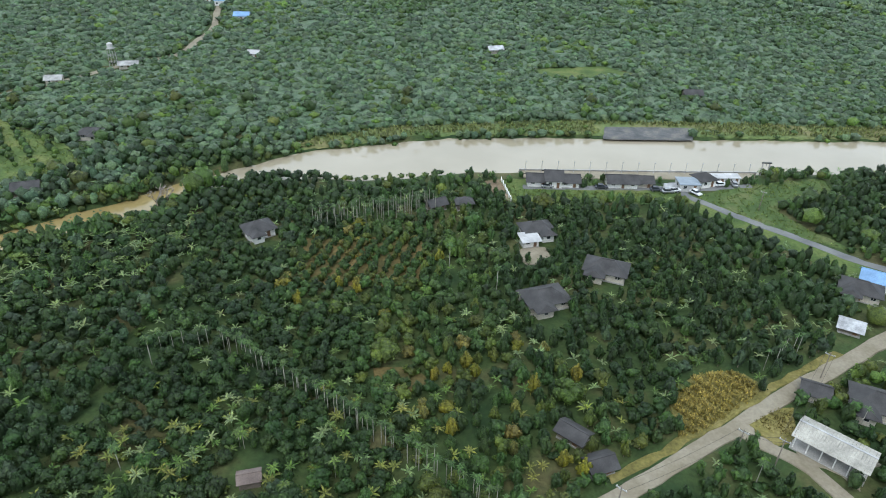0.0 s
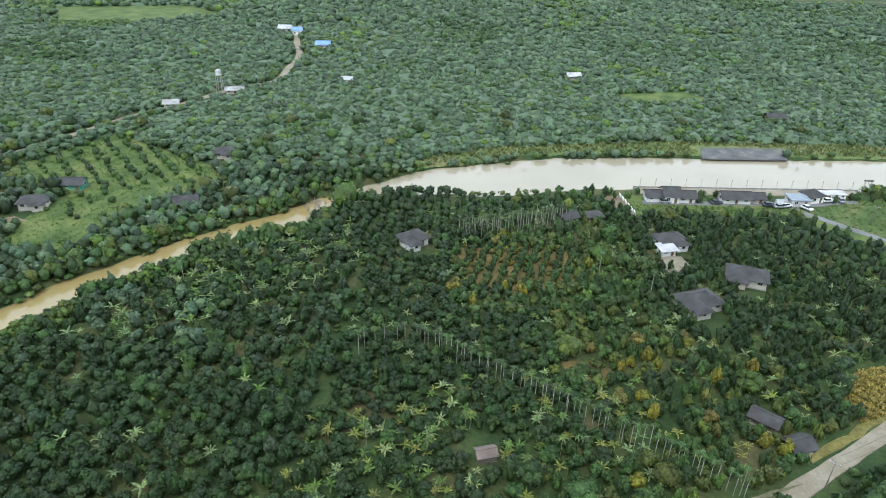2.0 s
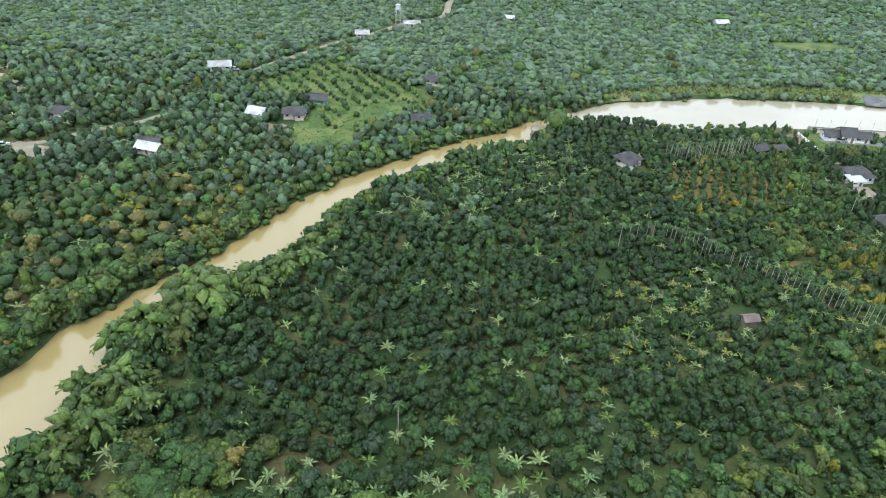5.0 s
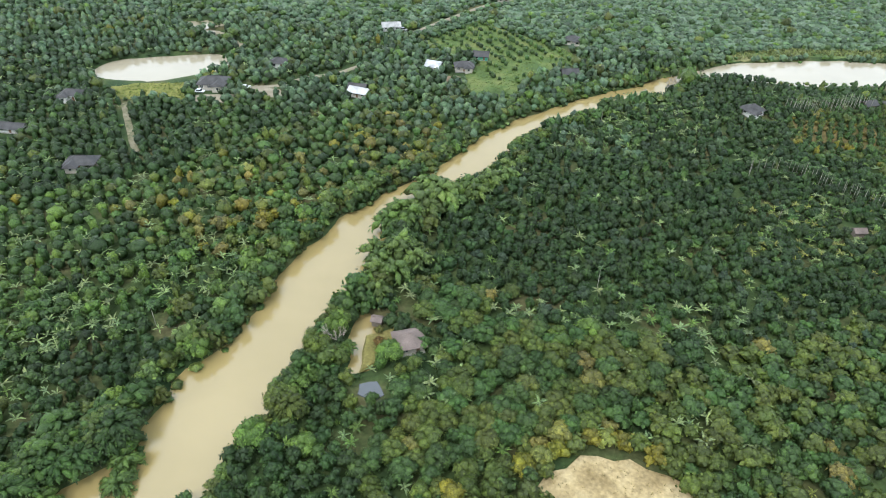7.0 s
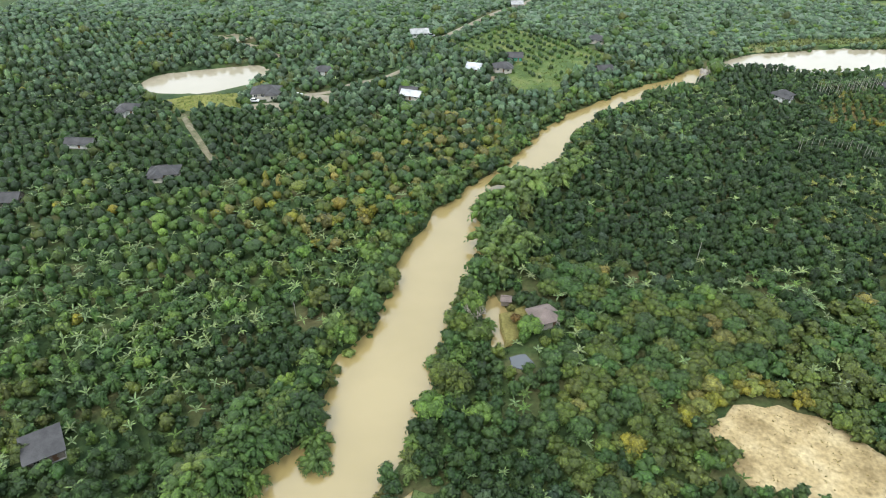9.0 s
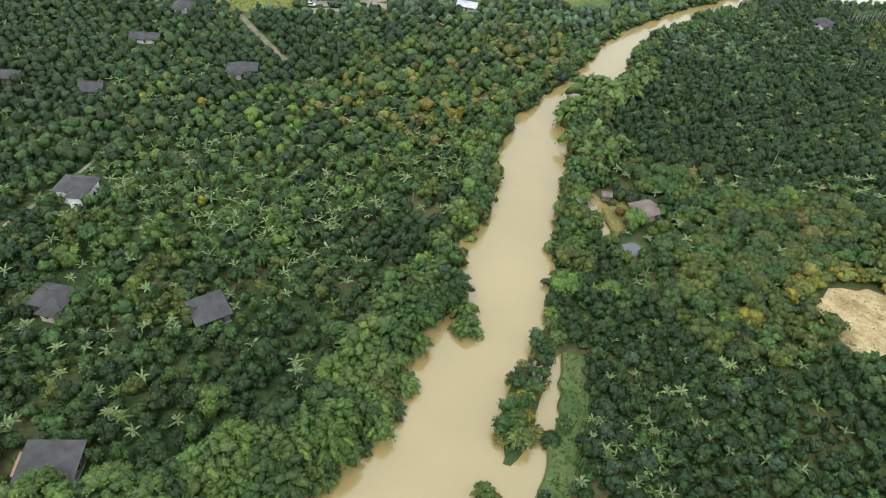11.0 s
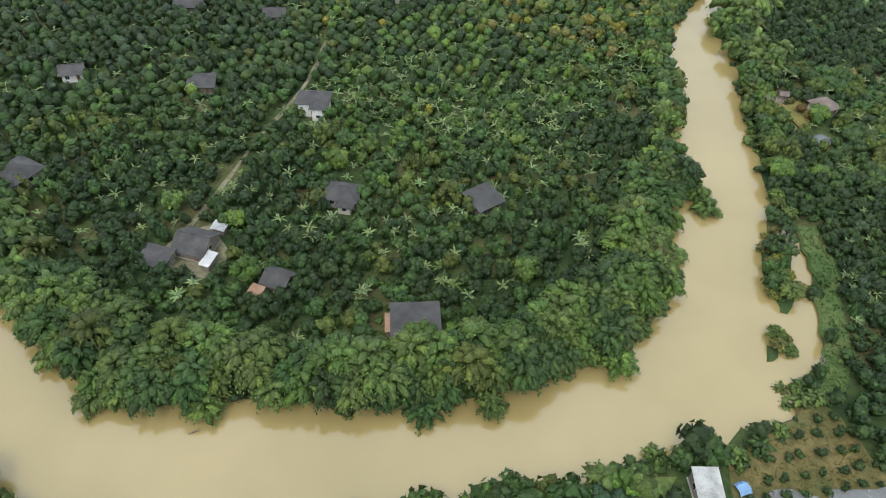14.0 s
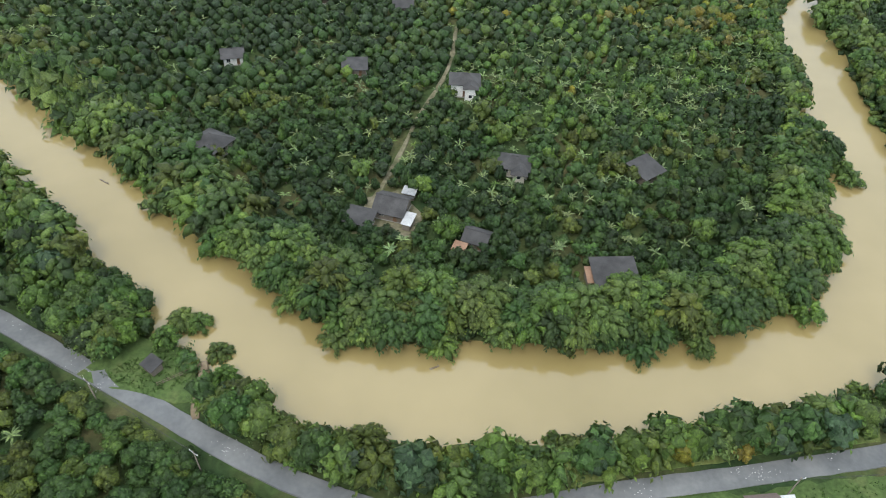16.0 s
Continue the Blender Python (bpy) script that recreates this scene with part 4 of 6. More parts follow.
def roadside(x, y):
    if near(x, y, [(-374, -82, 7), (-367, -83, 6), (-233, -80, 7), (-226, -78, 5)]):
        return
    r = rng.uniform(2.6, 4.0)
    plant(rng.choice(["broad_tree", "bamboo", "broad_tree", "round_tree"]), x, y, r, r * rng.uniform(1.9, 2.6), rng.choice(["mid", "fresh", "bamboo", "olive", "blue", "mid", "fresh", "deep"]), r * 0.5, force=True)


beside("road_1", 5.2, -420, -236, 3.4, roadside)
beside("road_1", 8.0, -420, -300, 4.2, roadside)
beside("road_1", -6.6, -430, -330, 2.8, lambda x, y: plant("broad_tree", x, y, rng.uniform(1.8, 2.8), rng.uniform(2.4, 3.4), rng.choice(["deep", "mid", "olive"]), 1.6, force=True))

# Zones of the orchards: what grows there, as chances of kind, tone, radius.
MANGO = [(-150, 14, 20), (-158, 30, 10), (-140, 40, 22), (-120, 42, 22), (-100, 38, 22), (-80, 46, 22), (-152, 62, 12), (-60, 66, 16), (-165, 66, 8)]
BANANAS = [(-183, -31, 10), (-176, -47, 10), (-276, 25, 13), (-251, 36, 11), (-237.4, 59.3, 13), (-257.7, 40.5, 12), (-222.1, 49.2, 8), (-184.5, -31.7, 10), (-172.7, -17.7, 9), (-113.3, 188.6, 18), (-99, 199.4, 18), (-87.3, 211.5, 12), (-126.8, 172.0, 12), (-44.9, 131.3, 20), (-24, 138.3, 14), (-66.9, 121.4, 16), (0.9, 169.6, 7), (-300.7, 43.9, 18), (-262, 20, 16), (-392.4, -59.5, 8)]
WARM = [(-265.1, 90.8, 16), (-230.6, 86.7, 20), (-231, 109.1, 20), (-248.3, 98.2, 20), (-23.1, 154.9, 8), (-41.3, 205.3, 14), (-39.7, 190.6, 16), (-2.6, 152.3, 18), (11.1, 144.0, 14), (-214.4, 126.3, 20), (-203.7, 153.5, 22), (-200.8, 35.6, 14)]
LIGHT = [(-242, 75, 28), (-226, 112, 24), (-290.6, 34.1, 30), (-272.1, 70.3, 32), (-284.8, 62.8, 22), (-249.2, 56.7, 22), (-300.6, 10.1, 14), (-276, 25, 16), (-251, 38, 14)]
DARK = [(-149.5, 105.0, 26), (-176.7, -20.0, 28), (-106.5, 117.6, 40), (-78.3, 100.1, 36), (-130.3, 125.2, 60), (-100.1, 160.4, 70), (-70.9, 197.3, 40), (35.3, 175.1, 30), (-83.9, 114.3, 40), (51.3, 197.0, 40), (-294.4, 125.0, 26), (-160.3, -58.4, 40), (-160, -32, 34), (-398.2, 86.3, 60)]

SOUTH_GROVE = [(-366, -114, 16), (-346, -116, 14), (-382, -106, 10)]

for x_lo, x_hi, y_lo, y_hi, n in ((-192, -150, -62, -2, 120), (-345, -220, -45, 110, 420), (-130, -70, 100, 190, 60), (0, 100, 130, 200, 90)):
    for _ in range(n):
        x, y = rng.uniform(x_lo, x_hi), rng.uniform(y_lo, y_hi)
        if field_noise(x, y, 11, 21.0) > 0.02:
            h = rng.uniform(0.72, 1.05)
            plant("banana", x, y, h, h * 1.5, "pale", 0.9)
for _ in range(150):
    x, y = rng.uniform(-178, -82), rng.uniform(30, 78)
    if field_noise(x, y, 14, 11.0) > 0.0:
        h = rng.uniform(0.8, 1.15)
        plant("banana", x, y, h, h * 1.3, "pale", 1.0)
for a in range(12):
    plant("broad_tree", -137.5 + a * 3.3, 16 + 13.5 * math.sin((a + 0.6) / 12.5 * 3.14) + rng.normal(0, 0.4), 2.7, 4.3, ["yellow", "lime", "yellow", "olive"][a % 4] if a < 9 else "olive", 2.4, force=True)
for a, b, r in MANGO:
    for _ in range(int(r * r * 0.3)):
        u, v = rng.uniform(0, 6.28), r * math.sqrt(rng.uniform(0, 1))
        k = rng.uniform(2.2, 3.3)
        plant("broad_tree", a + v * math.cos(u), b + v * math.sin(u), k, k * rng.uniform(1.45, 1.7), rng.choice(["olive", "mid", "deep", "straw"], p=[0.52, 0.34, 0.1, 0.04]), k * 1.0)
# Large crowns first, then the close rows of small fruit trees, then bananas in what is left.
for _ in range(9000):
    x, y = rng.uniform(-430, 240), rng.uniform(-190, 340)
    if near(x, y, MANGO):
        r = rng.uniform(2.3, 3.8)
        plant("broad_tree", x, y, r, r * rng.uniform(1.35, 1.6), rng.choice(["olive", "mid", "fresh", "yellow"], p=[0.6, 0.27, 0.11, 0.02]), r * 0.72)
    elif near(x, y, WARM) and x < -150 and rng.random() < 0.6:
        r = rng.uniform(1.8, 3.2)
        plant("broad_tree", x, y, r, r * rng.uniform(1.5, 1.8), rng.choice(["olive", "yellow", "straw", "orange", "mid"], p=[0.46, 0.16, 0.12, 0.02, 0.24]), r * 0.75)
    elif rng.random() < 0.06 and not near(x, y, DARK):
        r = rng.uniform(2.6, 3.6)
        plant("broad_tree", x, y, r, r * rng.uniform(1.5, 1.9), rng.choice(["mid", "olive", "fresh", "deep"]), r * 0.7)


def orchard(x_lo, x_hi, y_lo, y_hi, gap, turn, jitter=0.5):
    c, s = math.cos(turn), math.sin(turn)
    span = max(x_hi - x_lo, y_hi - y_lo)
    mx, my = (x_lo + x_hi) / 2, (y_lo + y_hi) / 2
    n = int(span / gap) + 2
    for i in range(-n, n):
        for j in range(-n, n):
            u, v = i * gap + (j % 2) * gap * 0.5 + rng.normal(0, jitter), j * gap * 0.9 + rng.normal(0, jitter)
            x, y = mx + c * u - s * v, my + s * u + c * v
            if not (x_lo <= x < x_hi and y_lo <= y < y_hi):
                continue
            a, b = field_noise(x, y, 45, 1.0), field_noise(x, y, 16, 5.0)
            dark = near(x, y, DARK)
            # Beyond the lake most leaves carry painted distance haze.
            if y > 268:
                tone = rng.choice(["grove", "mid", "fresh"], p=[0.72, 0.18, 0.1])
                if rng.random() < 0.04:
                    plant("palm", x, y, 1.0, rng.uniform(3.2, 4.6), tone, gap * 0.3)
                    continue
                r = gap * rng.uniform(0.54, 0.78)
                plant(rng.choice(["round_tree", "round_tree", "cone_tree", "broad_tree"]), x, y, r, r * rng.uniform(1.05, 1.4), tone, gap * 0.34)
                continue
            if near(x, y, SOUTH_GROVE):
                plant("broad_tree", x, y, rng.uniform(2.0, 2.7), rng.uniform(3.6, 4.6), rng.choice(["deep", "olive", "mid"]), 2.6)
                continue
            if rng.random() < (0.3 if near(x, y, BANANAS) else (0.12 if x > -20 and y < 200 else 0.085) + 0.1 * max(b, 0)):
                h = rng.uniform(0.75, 1.1)
                plant("banana", x, y, h, h * 1.15, rng.choice(["pale", "pale", "fresh"]), 0.9)
                continue
            if near(x, y, WARM) and rng.random() < 0.5:
                tone = rng.choice(["yellow", "olive", "olive", "straw", "mid", "mid"])
            # Northward, ever more trees get the hazed leaf colour.
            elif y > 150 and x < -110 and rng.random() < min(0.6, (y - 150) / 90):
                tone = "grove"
            elif near(x, y, LIGHT) and rng.random() < 0.75:
                tone = rng.choice(["fresh", "mid", "mid"])
            elif dark:
                tone = rng.choice(["dark", "dark", "deep", "blue", "deep", "mid"], p=[0.45, 0.2, 0.15, 0.06, 0.08, 0.06])
            else:
                k = a + b * 0.6 + rng.normal(0, 0.22)
                tone = "dark" if k < -0.2 else "deep" if k < 0.05 else "mid" if k < 0.3 else "olive" if k < 0.45 else rng.choice(["olive", "fresh", "mid", "yellow"], p=[0.3, 0.3, 0.32, 0.08])
            if rng.random() < 0.0035:
                plant("palm", x, y, 1.0, rng.uniform(5.5, 8), "palm", 0.8)
                continue
            cone = rng.random() < (0.6 if x > -20 and y < 260 else 0.12)
            r = gap * rng.uniform(0.46, 0.66)
            plant("cone_tree" if cone else "round_tree", x, y, r * (0.9 if cone else 1), r * rng.uniform(1.5, 2.0) * (1.25 if cone else 1), tone, gap * 0.36)


orchard(-190, -80, -125, 270, 3.9, 0.5)
orchard(-80, 240, 30, 300, 3.4, 0.5)
orchard(-530, -190, -130, 270, 4.0, 0.2)
orchard(-530, -80, 270, 420, 3.8, 0.35, 1.3)
orchard(-80, 240, 300, 420, 3.7, 0.35, 1.2)
orchard(240, 330, 280, 420, 4.6, 0.2)


# Small dark trees fill the orchard on the inner side of the bend.
for _ in range(900):
    r = rng.uniform(1.2, 1.7)
    plant("round_tree", rng.uniform(-194, -148), rng.uniform(-66, 4), r, r * rng.uniform(1.3, 1.7), rng.choice(["dark", "deep", "dark", "mid"]), 1.3)
for a, b, r in BANANAS:
    for _ in range(int(r * r * 0.2)):
        u, v = rng.uniform(0, 6.28), r * math.sqrt(rng.uniform(0, 1))
        h = rng.uniform(0.8, 1.15)
        plant("banana", a + v * math.cos(u), b + v * math.sin(u), h, h * 1.1, rng.choice(["pale", "pale", "fresh"]), 0.7)
for _ in range(9000):
    x, y = rng.uniform(-440, 160), rng.uniform(-120, 250)
    if field_noise(x, y, 12, 8.0) > -0.25 and not near(x, y, [(-8, 154, 9), (-22, 203, 16)]):
        r = rng.uniform(0.9, 1.6)
        plant("shrub", x, y, r, r * rng.uniform(0.9, 1.3), rng.choice(["mid", "deep", "dark", "fresh", "olive"]), 1.1)


FAR_LIGHT = [(-242, 75, 28), (-226, 112, 24), (-381.3, 563.1, 50), (-300.7, 624.4, 60), (-325.5, 555.2, 40), (-407.1, 486.2, 40), (41.1, 422.8, 30)]


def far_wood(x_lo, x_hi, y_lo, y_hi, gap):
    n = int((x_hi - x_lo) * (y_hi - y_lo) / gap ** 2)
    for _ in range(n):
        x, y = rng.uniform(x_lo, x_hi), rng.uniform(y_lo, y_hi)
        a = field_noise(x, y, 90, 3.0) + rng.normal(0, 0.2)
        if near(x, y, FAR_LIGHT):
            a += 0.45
        # Most of the far wood is coloured as if seen through haze.
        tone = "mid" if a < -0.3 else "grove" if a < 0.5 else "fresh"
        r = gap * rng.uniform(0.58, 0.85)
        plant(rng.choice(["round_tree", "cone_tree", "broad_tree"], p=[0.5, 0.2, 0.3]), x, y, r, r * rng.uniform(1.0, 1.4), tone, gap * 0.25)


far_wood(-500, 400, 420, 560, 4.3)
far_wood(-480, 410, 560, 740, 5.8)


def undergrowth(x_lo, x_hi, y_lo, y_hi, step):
    """Bumpy, unbroken haze-tinted brush, added to close the dark gaps between far trees."""
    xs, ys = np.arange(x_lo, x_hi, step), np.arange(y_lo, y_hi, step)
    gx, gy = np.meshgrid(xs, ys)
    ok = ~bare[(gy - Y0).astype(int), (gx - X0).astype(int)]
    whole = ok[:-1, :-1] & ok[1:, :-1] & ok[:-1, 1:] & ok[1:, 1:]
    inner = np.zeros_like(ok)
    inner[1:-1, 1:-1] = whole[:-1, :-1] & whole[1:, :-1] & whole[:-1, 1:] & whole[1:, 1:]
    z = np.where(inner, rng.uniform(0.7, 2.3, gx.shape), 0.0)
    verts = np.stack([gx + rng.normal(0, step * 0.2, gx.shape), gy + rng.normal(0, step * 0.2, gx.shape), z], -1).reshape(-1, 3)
    # Distance haze is part of this tint, as on the far trees.
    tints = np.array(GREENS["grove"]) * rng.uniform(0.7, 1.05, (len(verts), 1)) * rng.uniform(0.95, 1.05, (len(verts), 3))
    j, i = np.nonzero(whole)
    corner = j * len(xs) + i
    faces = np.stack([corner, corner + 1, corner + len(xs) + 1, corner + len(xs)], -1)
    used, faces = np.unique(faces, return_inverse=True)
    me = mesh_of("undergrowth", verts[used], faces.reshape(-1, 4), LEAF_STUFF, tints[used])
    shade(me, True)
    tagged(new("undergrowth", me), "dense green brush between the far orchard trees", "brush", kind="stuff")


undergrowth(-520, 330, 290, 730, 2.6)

# Small trees in rows on the tawny grass between the orchards.
for i in range(10):
    for j in range(12):
        x, y = -53 + i * 3.7 + j * 0.62 + rng.normal(0, 0.3), 188 + j * 2.25 + rng.normal(0, 0.3)
        r = rng.uniform(1.15, 1.65)
        plant(rng.choice(["cone_tree", "round_tree"]), x, y, r, r * rng.uniform(1.8, 2.4), rng.choice(["olive", "mid", "deep", "deep"]), 0, force=True)
for _ in range(70):
    r = rng.uniform(0.7, 1.4)
    plant(rng.choice(["round_tree", "shrub"]), rng.uniform(-50, -20), rng.uniform(189, 213), r, r * 1.5, rng.choice(["olive", "straw", "orange", "mid"]), 0, force=True)
for _ in range(14):
    r = rng.uniform(1.0, 1.6)
    plant("round_tree", rng.uniform(-28, -16), rng.uniform(149, 159), r, r * 1.9, rng.choice(["olive", "deep", "mid"]), 0, force=True)

# Young trees in rows on the grass.
meadow_cells = within([Vector(c) for c in ((-222, 258), (-198, 304), (-150, 274), (-136, 256), (-160, 230), (-163, 212), (-167, 199), (-187, 204), (-190, 226), (-184, 240))])
for i in range(-26, 26):
    for j in range(-12, 12):
        x, y = -180 + i * 2.3 + j * 5.0 + rng.normal(0, 0.3), 250 - i * 2.85 + j * 4.0 + rng.normal(0, 0.3)
        cx, cy = int(x - X0), int(y - Y0)
        if 0 < cx < NX and 0 < cy < NY and meadow_cells[cy, cx] and not near(x, y, [(-205, 227, 7), (-194, 229, 7), (-187, 246.5, 7), (-146, 236, 6), (-176, 213, 9), (-160, 245, 8)]):
            if y < 243 and rng.random() < 0.62:
                continue
            x, y, r = x + rng.normal(0, 0.5), y + rng.normal(0, 0.5), rng.uniform(1.0, 1.85)
            plant("round_tree", x, y, r, r * rng.uniform(1.5, 1.9), rng.choice(["mid", "deep", "mid", "fresh"]), 0, force=True)
for i in range(9):
    for j in range(6):
        x, y = -226 + i * 3.5 + j * 0.9 + rng.normal(0, 0.3), -80.5 + j * 3.7 + i * 0.75 + rng.normal(0, 0.3)
        if y < -62.5 + (x + 215) * 0.5 and y < -61 and x < -200.5 and not near(x, y, [(-226, -78, 1.8)]):
            plant("round_tree", x, y, rng.uniform(0.75, 1.35), rng.uniform(1.3, 2.2), "deep", 0, force=True)


# ---- raise the plants: the nearest of each kind are things of their own, the rest stand in masses ----
LINE = [(-15, 150, 0), (-75, 125, 0), (-150, 50, 0), (-205, -15, 0), (-260, -45, 0), (-330, -60, 0), (-375, -85, 0)]
spots = np.array([(p[1], p[2]) for p in PLANTS])
away = along(LINE, spots)
order = np.argsort(away, kind="stable")
SINGLE = {"round_tree": 230, "cone_tree": 90, "broad_tree": 200, "banana": 140, "palm": 110, "bamboo": 170, "shrub": 130}
WORDS = {
    "round_tree": ("fruit_tree", "low round dark-green fruit tree in an orchard row", "tree"), "cone_tree": ("orchard_tree", "pointed dense green orchard tree among its neighbours", "tree"),
    "broad_tree": ("mango_tree", "broad domed olive-green tree with dense leaves", "tree"), "banana": ("banana_plant", "banana plant with pale arching green leaves", "banana plant"),
    "shrub": ("bank_shrub", "low tangled green shrub at the water's edge", "shrub"),
    "palm": ("areca_palm", "slender palm with a pale trunk and small crown", "palm tree"), "bamboo": ("bamboo_clump", "feathery light-green bamboo clump hanging over the bank", "bamboo"),
}
STEM_BARK = {"palm": PALE_BARK, "banana": LEAF, "bamboo": BARK}


def limbs(kind, k):
    """The woody part in unit size."""
    r = np.random.default_rng(k)
    if kind == "palm":
        return stem((0, 0, -0.02), (0, 0, 1.0), 0.0135, 0.009, 6)
    if kind == "banana":
        return stem((0, 0, -0.1), (0, 0, 1.95), 0.17, 0.09, 6)
    if kind == "bamboo":
        return stem((0, 0, -0.15), (r.normal(0, 0.1), r.normal(0, 0.1), 0.8), 0.07, 0.13, 7)
    out = [stem((0, 0, -0.12), (0, 0, 0.62), 0.075, 0.055, 6)]
    for _ in range(5):
        a, l = r.uniform(0, 6.28), r.uniform(0.4, 0.65)
        out.append(stem((0, 0, 0.45), (l * math.cos(a), l * math.sin(a), r.uniform(0.8, 1.2)), 0.045, 0.015, 4))
    return np.concatenate(out)


def raw_mesh(name, shape, mat):
    me = mesh_of(name, *joined(shape), mat)
    shade(me, True)
    return me


single_meshes = {}
for kind in SINGLE:
    for k, quads in enumerate(SHAPES[kind][0]):
        single_meshes[kind, k] = (raw_mesh("crown", quads, LEAF), raw_mesh("trunk", limbs(kind, k), STEM_BARK.get(kind, BARK)))


def ground_at(x, y):
    d = float(water_away[min(max(int(y - Y0), 0), NY - 1), min(max(int(x - X0), 0), NX - 1)])
    return max(-3.0, min(0.0, WATER_Z + 0.5 * d))


count, masses = {k: 0 for k in SINGLE}, {}
for n in order:
    kind, x, y, radius, height, turn, colour, _ = PLANTS[n]
    k = int(n) % len(SHAPES[kind][0])
    z = ground_at(x, y)
    if count[kind] < SINGLE[kind]:
        count[kind] += 1
        name, label, category = WORDS[kind]
        thing = tagged(new(name), label, category, name + " group")
        thing.matrix_basis = Matrix.Translation((x, y, z)) @ Matrix.Rotation(turn, 4, "Z")
        leaf_mesh, wood_mesh = single_meshes[kind, k]
        top, wood = new("crown", leaf_mesh), new("trunk", wood_mesh)
        top.parent = wood.parent = thing
        top.color, wood.color = (*colour, 1), (0.1, 0.14, 0.05, 1)
        if kind == "palm":
            top.location, top.scale, wood.scale = (0, 0, height), (radius, radius, radius), (height, height, height)
        else:
            sz = height / {"round_tree": 1.7, "cone_tree": 2.5, "broad_tree": 1.4, "shrub": 1.4, "banana": 1.0, "bamboo": 2.0}[kind]
            top.scale, wood.scale = (radius, radius, sz), (radius, radius, sz)
    else:
        masses.setdefault(kind, []).append((int(n), x, y, z, radius, height, turn, colour))

MASS = {"round_tree": "orchard_mass", "cone_tree": "durian_mass", "broad_tree": "broadleaf_mass", "banana": "banana_mass", "palm": "palm_mass", "bamboo": "bamboo_mass", "shrub": "shrub_mass"}
for kind, rows in masses.items():
    verts, faces, tints, wood_v, total = [], [], [], [], 0
    for n, x, y, z, radius, height, turn, colour in rows:
        level = 0 if away[n] < 31 else 1 if away[n] < 90 else 2
        shapes = SHAPES[kind][level]
        v, f = shapes[n % len(shapes)]
        c, s = math.cos(turn), math.sin(turn)
        if kind == "palm":
            scale, lift = (radius, radius), height
        else:
            scale, lift = (radius, height / {"round_tree": 1.7, "cone_tree": 2.5, "broad_tree": 1.4, "shrub": 1.4, "banana": 1.0, "bamboo": 2.0}[kind]), 0.0
        q = np.empty_like(v)
        q[:, 0], q[:, 1], q[:, 2] = (c * v[:, 0] - s * v[:, 1]) * scale[0] + x, (s * v[:, 0] + c * v[:, 1]) * scale[0] + y, v[:, 2] * scale[1] + z + lift
        verts.append(q)
        faces.append(f + total)
        total += len(v)
        tints.append(np.broadcast_to(colour, (len(v), 3)))
        if level < 2 and kind in ("palm", "round_tree", "cone_tree", "broad_tree"):
            h = height if kind == "palm" else 0.7 * scale[1]
            r0 = 0.095 if kind == "palm" else 0.07 * radius
            wood_v.append(stem((x, y, z - 0.3), (x, y, z + h), r0, r0 * 0.7, 4))
    verts, tints = np.concatenate(verts), np.concatenate(tints)
    me = mesh_of(MASS[kind], verts, np.concatenate(faces), LEAF_STUFF, tints)
    shade(me, True)
    ob = tagged(new(MASS[kind], me), WORDS[kind][1].replace(" tree", " trees").replace("plant", "plants"), WORDS[kind][2], kind="stuff")
    if wood_v:
        w = np.concatenate(wood_v)
        wo = new("trunks", mesh_of("trunks", w, np.arange(len(w)).reshape(-1, 4), PALE_BARK if kind == "palm" else BARK))
        wo.parent = ob
        tagged(wo, kind="stuff")


# ---- houses ----
def tiles(name, c, rough=0.6, metal=0.0, spread=0.25):
    """Roof covering: courses across the fall, streaked with damp and lichen."""
    m, n, l, b = material(name, rough, metal, 0.4)
    p = world_coords(n)
    a, g = noise_node(n, l, 0.35, 5, p), noise_node(n, l, 4.0, 4, p)
    lo, hi = tuple(v * (1 - spread) for v in c), tuple(min(v * (1 + spread), 0.9) for v in c)
    base = ramp(n, l, a.outputs[0], (0.3, lo), (0.7, hi)).outputs[0]
    fine = ramp(n, l, g.outputs[0], (0.3, (0.8, 0.8, 0.8)), (0.7, (1.15, 1.15, 1.15))).outputs[0]
    l.new(mix(n, l, base, fine, "MULTIPLY"), b.inputs["Base Color"])
    bump(n, l, b, g.outputs[0], 0.3, 0.05)
    return m


ROOFS = {"slate": tiles("grey_tiles", (0.044, 0.042, 0.042), 0.7, 0, 0.45), "brown": tiles("brown_tiles", (0.15, 0.115, 0.1), 0.75), "bright": tiles("white_sheet", (0.38, 0.39, 0.4), 0.5, 0, 0.5), "dull": tiles("chalky_sheet", (0.29, 0.29, 0.28), 0.6, 0, 0.45),
         "pale": tiles("grey_sheet", (0.4, 0.4, 0.4), 0.5), "blue": tiles("blue_sheet", (0.16, 0.28, 0.46), 0.45), "canopy": tiles("blue_grey_sheet", (0.2, 0.24, 0.28), 0.4), "rust": tiles("rusty_sheet", (0.26, 0.155, 0.1), 0.7)}
WALLS = {"white": tiles("white_render", (0.72, 0.71, 0.68), 0.85, 0, 0.1), "cream": tiles("cream_render", (0.5, 0.46, 0.39), 0.85, 0, 0.12), "wood": tiles("weathered_boards", (0.2, 0.17, 0.14), 0.85),
         "grey": tiles("grey_render", (0.42, 0.42, 0.41), 0.85, 0, 0.12), "green": tiles("green_boards", (0.06, 0.24, 0.17), 0.7)}
GLASS, _, _, _ = material("dark_window", 0.08)
GLASS.node_tree.nodes["Principled BSDF"].inputs["Base Color"].default_value = (0.02, 0.025, 0.03, 1)
FRAME_WHITE = tiles("window_trim", (0.6, 0.59, 0.56), 0.6)
DOOR_WOOD = tiles("door_wood", (0.16, 0.09, 0.05), 0.6)
